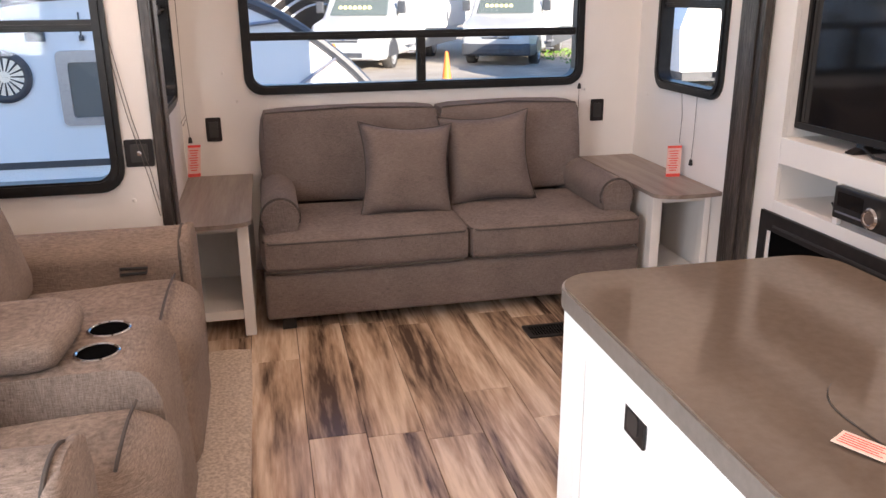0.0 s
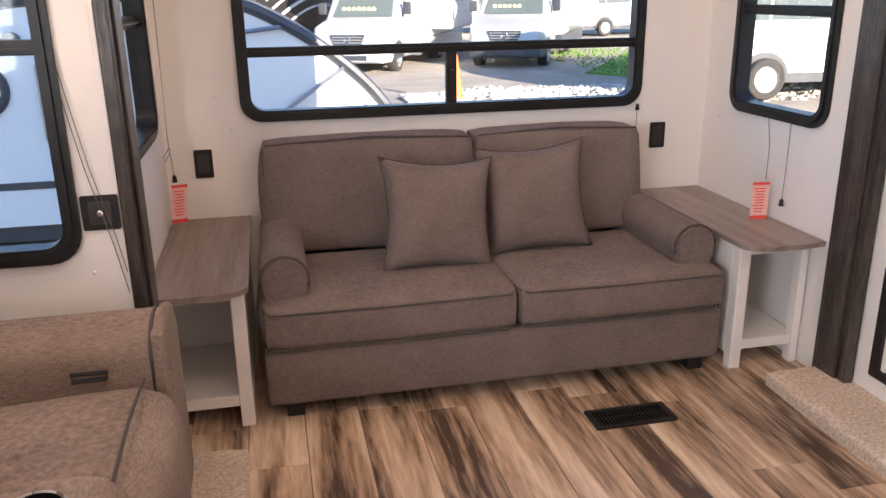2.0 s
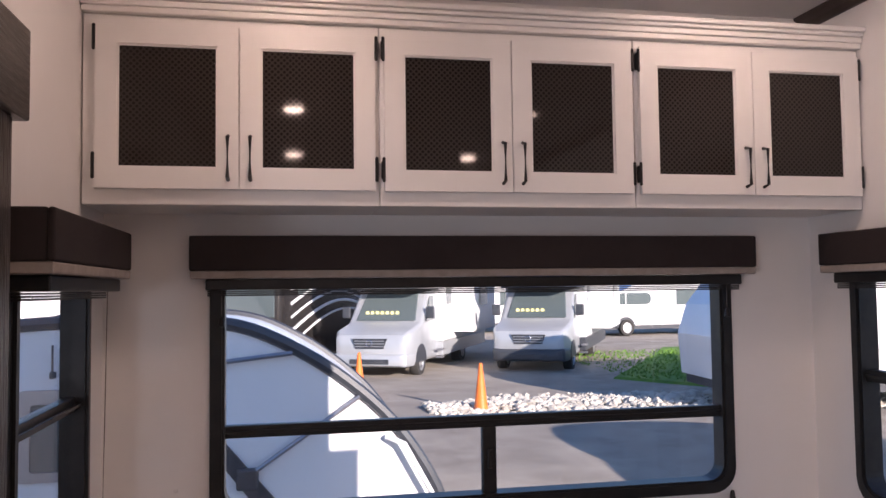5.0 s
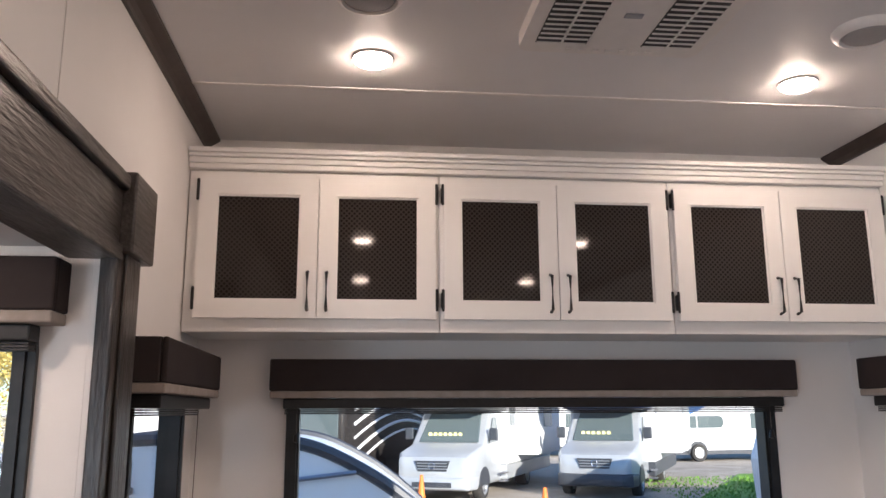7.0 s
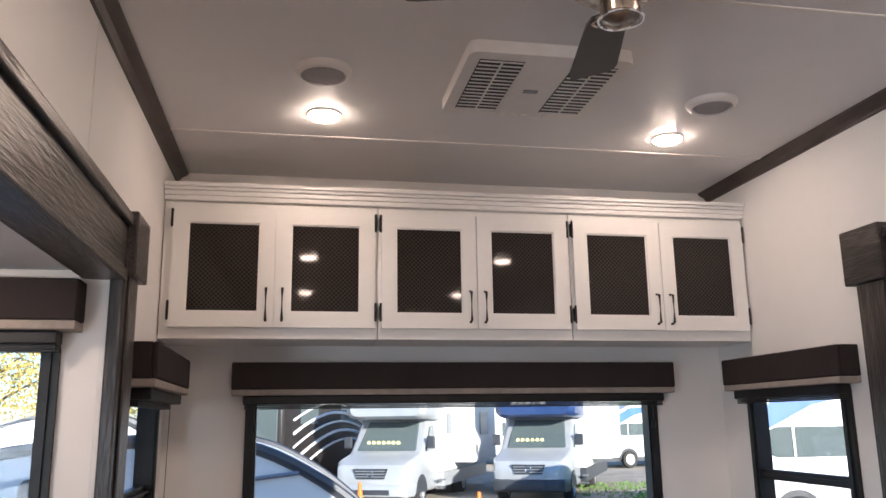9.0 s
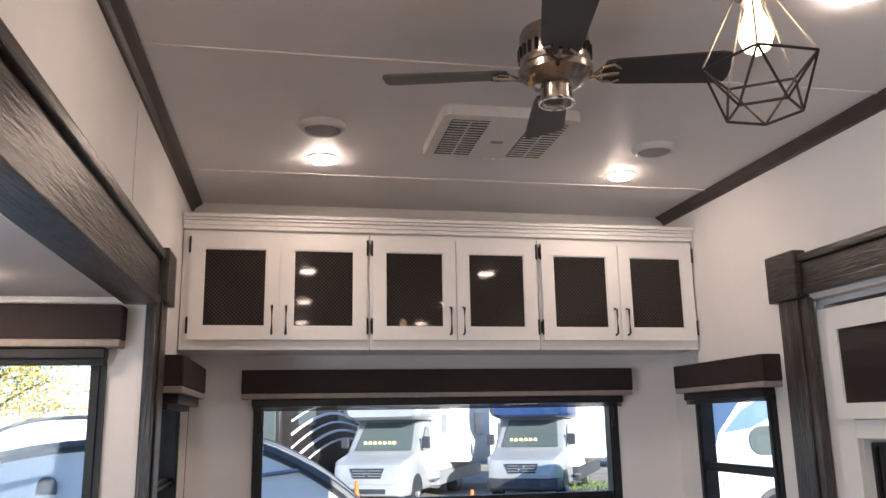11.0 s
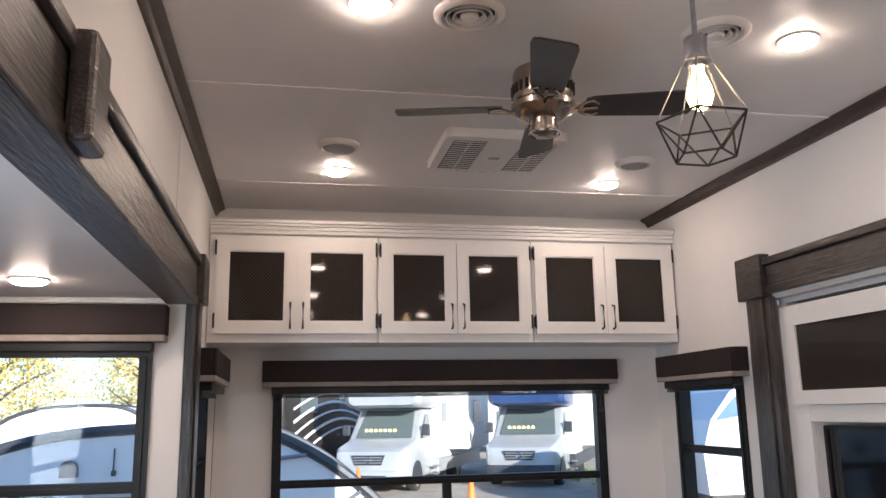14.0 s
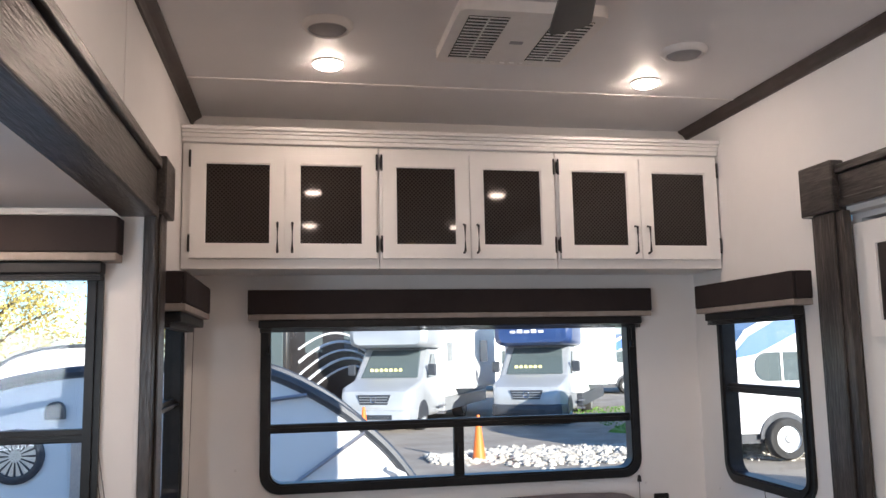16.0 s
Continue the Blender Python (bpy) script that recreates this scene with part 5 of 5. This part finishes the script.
    part("skirt", box((-1.13, 1.6, 0.38), (1.13, 6.9, 0.749), 0.02), SILVER if price > 6 else DARKTRIM, ob, "lower body skirt")
    part("slide_box", box((1.161, 2.6, 0.95), (1.75, 5.6, 2.75), 0.03), GELCOAT, ob, "extended slide-out box")
    part("slide_window", box((1.751, 3.4, 1.7), (1.765, 4.4, 2.35), 0.005), CARGLASS, ob, "tinted side window")
    part("side_window", box((1.161, 1.85, 1.75), (1.172, 2.4, 2.3), 0.004), CARGLASS, ob, "tinted side window")
    part("entry_step", boxes([((1.0, 1.2 + 0.0, 0.34), (1.2, 1.5, 0.38)), ((1.05, 1.2, 0.55), (1.2, 1.5, 0.59))], 0.005), STEEL, ob, "folding entry step")
    for k, (z, a) in enumerate(((1.1, 0.3), (1.25, 0.16))):
        part("side_stripe", prism("x", [(5.7, z), (6.95, z + 0.5), (6.95, z + 0.5 + a), (5.7, z + a)], 1.161, 1.168), DARKTRIM, ob, "dark graphic stripe")
    ob.matrix_basis = m
    return ob


motorhome(pose(3.25, 23.1, -0.57, 0, 0, -26), SILVER, "silver van-based motorhome with a painted price on the windshield", 7)
motorhome(pose(7.33, 23.3, -0.57, 0, 0, -28), NAVY, "silver motorhome with a navy cab-over cap", 6)


def coach(m):
    ob = thing("motor_coach", (0, 0, 0), "large black motor coach with white swirl graphics", "motor coach")
    part("body", box((-1.25, 0, 0.35), (1.25, 11, 3.6), 0.15, 3), COACH, ob, smooth=True)
    part("windshield", box((-1.1, -0.02, 1.5), (1.1, 0.02, 2.9), 0.02), CARGLASS, ob, "dark windshield")
    for k in range(5):
        pts = [(1.262, 0.6 + 0.5 * j, 0.75 + 0.26 * k + 0.9 * math.sin(j * 0.22 + k * 0.12)) for j in range(16)]
        part("swirl_stripe", tube(pts, 0.035 + 0.012 * (k % 2), 6), GELCOAT, ob, "white swirl stripe", True)
    for y in (1.0, 3.6, 6.2):
        part("side_window", box((1.251, y, 2.1), (1.262, y + 1.1, 2.8), 0.01), CARGLASS, ob, "tinted side window")
    part("upper_panel", box((1.2505, 0.3, 2.9), (1.258, 10.8, 3.5), 0.01), GELCOAT, ob, "pale upper panel")
    wheel(ob, 1.1, 2.2, 0.5, 0.5, 0.3)
    wheel(ob, 1.1, 8.0, 0.5, 0.5, 0.3)
    ob.matrix_basis = m


coach(pose(-0.45, 24.5, -0.6, 0, 0, -28))


def rounded_trailer(name, m, label, near):
    """Small rounded trailer: side towards -y, nose to +x, dark rim round its profile."""
    ob = thing(name, (0, 0, 0), label, "trailer", "rounded trailers")
    prof = [(-3.1, -0.35), (-3.05, 0.2), (-2.75, 0.75), (-2.4, 1.06), (-2.0, 1.27), (-1.45, 1.41), (-0.8, 1.46), (-0.2, 1.46), (0.24, 1.43), (0.55, 1.34), (0.94, 1.13), (1.25, 0.90), (1.50, 0.66), (1.72, 0.36), (1.88, 0.04), (1.95, -0.35)]
    # finer outline
    fine = []
    for k in range(len(prof) - 1):
        p0, p1, p2, p3 = prof[max(0, k - 1)], prof[k], prof[k + 1], prof[min(len(prof) - 1, k + 2)]
        for j in range(3):
            t = j / 3
            fine.append(tuple(0.5 * (2 * p1[i] + (p2[i] - p0[i]) * t + (2 * p0[i] - 5 * p1[i] + 4 * p2[i] - p3[i]) * t * t + (3 * p1[i] - p0[i] - 3 * p2[i] + p3[i]) * t ** 3) for i in range(2)))
    fine.append(prof[-1])
    part("body", prism("y", fine, 0.0, 2.0, 0.0), GELCOAT, ob, smooth=True)
    part("rim_moulding", tube([(u, 0.0, v) for u, v in fine], 0.05, 8), DARKTRIM, ob, "dark edge moulding", True)
    part("rim_moulding", tube([(u, 2.0, v) for u, v in fine], 0.05, 8), DARKTRIM, ob, "dark edge moulding", True)
    part("undercarriage", box((-2.9, 0.08, -0.5), (1.85, 1.92, -0.351)), DARKTRIM, ob)
    part("side_stripe", prism("y", [(-2.98, 0.02), (-0.42, 0.02), (-0.2, 0.16), (-0.12, 0.16), (-0.4, -0.04), (-2.99, -0.04)], -0.012, -0.001), DARKTRIM, ob, "dark stripe along the side")
    if near:
        v = part("round_vent", lathe([(0.225, -0.001), (0.225, -0.03), (0.20, -0.045), (0.165, -0.04), (0.16, -0.02)], (-1.60, 0, 0.77), 36, axis="y"), DARKTRIM, ob, "round dark vent cover", True)
        part("vent_face", lathe([(0.162, -0.012), (0.002, -0.013)], (-1.60, 0, 0.77), 36, axis="y"), ALLOY, v, "pale vent disc")
        for k in range(16):
            a = 2 * math.pi * k / 16
            part("vent_spoke", tube([(-1.60 + 0.05 * math.cos(a), -0.018, 0.77 + 0.05 * math.sin(a)), (-1.60 + 0.16 * math.cos(a), -0.018, 0.77 + 0.16 * math.sin(a))], [0.004, 0.010], 5), DARKTRIM, v)
        w = part("side_window", ring("y", rrect(-1.17, 0.33, -0.62, 0.98, 0.05), rrect(-1.08, 0.40, -0.66, 0.88, 0.03), -0.03, -0.001), STEEL, ob, "grey window frame")
        part("pane", box((-1.09, -0.015, 0.39), (-0.65, -0.002, 0.89)), CARGLASS, w, "tinted pane")
        part("marker_light", prism("y", [(-1.30 + 0.075 * math.cos(radians(a)), 1.12 + 0.085 * math.sin(radians(a))) for a in range(0, 181, 15)] + [(-1.375, 1.06), (-1.225, 1.06)], -0.07, -0.001), DARKTRIM, ob, "dark porch light")
        part("antenna", tube([(-0.93, -0.04, 1.10), (-0.93, -0.04, 1.30)], 0.008, 6), DARKTRIM, ob)
        part("antenna_base", box((-0.95, -0.05, 1.06), (-0.91, -0.001, 1.11), 0.01), DARKTRIM, ob)
        part("rock_guard", prism("y", [(0.46, -0.3), (0.62, 0.12), (0.20, 0.62), (0.10, 0.56), (0.46, 0.10), (0.32, -0.3)], -0.03, -0.001), DARKTRIM, ob, "dark support arm")
        part("gas_strut", tube([(0.42, -0.05, 0.30), (1.25, -0.05, 0.86)], 0.018, 8), STEEL, ob, "grey gas strut", True)
        part("strut_mount", box((0.34, -0.07, 0.20), (0.50, -0.001, 0.36), 0.02), DARKTRIM, ob, "dark strut mount")
        part("grab_handle", tube([(1.45, -0.05, 0.55), (1.58, -0.12, 0.50), (1.80, -0.12, 0.10), (1.74, -0.05, 0.04)], 0.022, 8), GELCOAT, ob, "white grab handle", True)
        part("roof_bar", tube([(-0.2, -0.05, 1.10), (0.75, -0.05, 1.20)], 0.02, 6), STEEL, ob)
    wheel(ob, -0.3, 0.0, -0.45, 0.33, 0.2, "y")
    ob.matrix_basis = m
    return ob


rounded_trailer("rounded_trailer", pose(0.20, 9.0, -0.075), "white rounded camping trailer with dark edge moulding", True)
rounded_trailer("rounded_trailer", pose(7.85, 8.6, 0.02, 0, 0, 180), "white rounded trailer with a dark wheel-arch edge", False)
# trailer shape reused as stand-in for a parked car
rounded_trailer("rounded_trailer", pose(14.0, 21.0, 0.0, 0, 0, 150) @ Matrix.Scale(0.72, 4), "small rounded trailer shape standing for a car beside the lawn", False)
rounded_trailer("rounded_trailer", pose(-3.62, 22.5, 0.30, 0, 0, 0), "white rounded trailer parked by the tree", False)


def camper(m, label):
    """White travel trailer: long side towards -y."""
    ob = thing("travel_trailer", (0, 0, 0), label, "travel trailer", "white travel trailers")
    prof = [(0.48, 0.45), (0.42, 1.2), (0.60, 1.75), (1.0, 2.25), (1.7, 2.6), (7.4, 2.65), (7.5, 2.5), (7.5, 0.45)]
    part("body", prism("y", prof, 0.0, 2.3, 0.03), GELCOAT, ob)
    part("blue_sweep", prism("y", [(0.68, 1.74), (1.06, 2.14), (1.75, 2.50), (3.6, 2.58), (2.0, 2.20), (1.2, 1.82)], -0.012, -0.001), BLUE, ob, "blue swept graphic")
    part("skirt", box((0.55, 0.05, 0.28), (7.4, 2.25, 0.449)), DARKTRIM, ob)
    w = part("side_window", prism("y", rrect(1.15, 1.35, 2.9, 1.85, 0.22, 6), -0.02, -0.001), CARGLASS, ob, "dark rounded window")
    part("window_divider", box((1.62, -0.03, 1.36), (1.66, -0.021, 1.84)), ALLOY, w)
    part("side_window", box((4.2, -0.02, 1.3), (5.4, -0.001, 1.95), 0.004), CARGLASS, ob, "tinted window")
    part("hatch", box((0.62, -0.015, 0.75), (1.02, -0.001, 1.05), 0.004), STEEL, ob, "grey side hatch")
    part("ribs", boxes([((0.52, -0.008, 0.62 + 0.09 * k), (7.3, -0.001, 0.635 + 0.09 * k)) for k in range(5)]), STEEL, ob, "ribbed lower siding")
    for x in (1.62, 4.9):
        part("wheel_arch", prism("y", [(x + 0.46 * math.cos(radians(a)), 0.36 + 0.46 * math.sin(radians(a))) for a in range(0, 181, 12)], -0.03, -0.001), DARKTRIM, ob, "dark wheel arch")
        wheel(ob, x, -0.03, 0.36, 0.36, 0.22, "y")
    ob.matrix_basis = m


camper(pose(7.64, 14.8, -0.50, 0, 0, -4), "white travel trailer with a blue sweep and dark window")
camper(pose(13.5, 35.0, -0.53, 0, 0, 8), "white travel trailer standing beyond the lawn")
camper(pose(6.6, 40.0, -0.53, 0, 0, 0), "white travel trailer at the back of the lot")


def tree(x, y, h, seed):
    rn = random.Random(seed)
    z0 = ground_z(x, y)
    ob = thing("tree", (x, y, z0), "leafy tree with yellow-green autumn leaves", "tree", "trees")
    bm = tube([(x, y, z0), (x + 0.05, y, z0 + h * 0.25), (x - 0.1, y, z0 + h * 0.6), (x, y, z0 + h * 0.9)], [0.2, 0.16, 0.1, 0.03], 10)
    tips = []
    for k in range(22):
        a, zz = rn.uniform(0, 6.28), rn.uniform(0.12, 0.85)
        L = h * rn.uniform(0.25, 0.42) * (1.1 - zz * 0.6)
        p0 = Vector((x, y, z0 + h * zz))
        p1 = p0 + Vector((math.cos(a) * L, math.sin(a) * L, L * rn.uniform(0.1, 0.6)))
        tube([p0, (p0 + p1) / 2 + Vector((0, 0, 0.1)), p1], [0.06, 0.04, 0.012], 6, bm)
        tips += [(p0 + p1) / 2, p1, p0 * 0.25 + p1 * 0.75]
    part("trunk", bm, BARK, ob, smooth=True)
    V, F = [], []
    for t in tips:
        for k in range(170):
            c = t + Vector((rn.gauss(0, 0.45), rn.gauss(0, 0.45), rn.gauss(0, 0.35)))
            d1 = Vector((rn.uniform(-1, 1), rn.uniform(-1, 1), rn.uniform(-1, 1))).normalized() * rn.uniform(0.04, 0.08)
            d2 = d1.cross(Vector((rn.uniform(-1, 1), rn.uniform(-1, 1), rn.uniform(-1, 1)))).normalized() * 0.035
            b = len(V)
            V += [tuple(c - d1), tuple(c + d2), tuple(c + d1), tuple(c - d2)]
            F.append([b, b + 1, b + 2, b + 3])
    me = bpy.data.meshes.new("crown")
    o = origin(ob)
    me.from_pydata([tuple(Vector(v) - o) for v in V], [], F)
    me.materials.append(LEAF)
    c = new("crown", me)
    c.parent = ob


tree(-7.9, 27.0, 6.5, 2)
tree(-12.2, 29.0, 7.0, 5)
tree(-4.4, 34.0, 7.0, 8)


# ---- floor planks ----
PW, PL = 0.186, 0.93
rnd = random.Random(11)
floor_ob = bpy.data.objects["floor"]
meshes = {}
c = 0
x = XL - 0.10
while x < XR + 0.06:
    y = -0.6 - rnd.uniform(0.1, 0.8)
    while y < YR:
        y1 = min(y + PL, YR)
        key = round(y1 - y, 3)
        if key not in meshes:
            bmp = box((0.0012, 0.0012, -0.0075), (PW - 0.0012, key - 0.0012, 0.0), 0.0012, 1)
            mp = bpy.data.meshes.new("plank")
            bmp.to_mesh(mp)
            bmp.free()
            mp.materials.append(PLANK)
            meshes[key] = mp
        ob = new("plank", meshes[key])
        ob.parent = floor_ob
        ob.location = (x, y, 0)
        y = y1
    x += PW
    c += 1
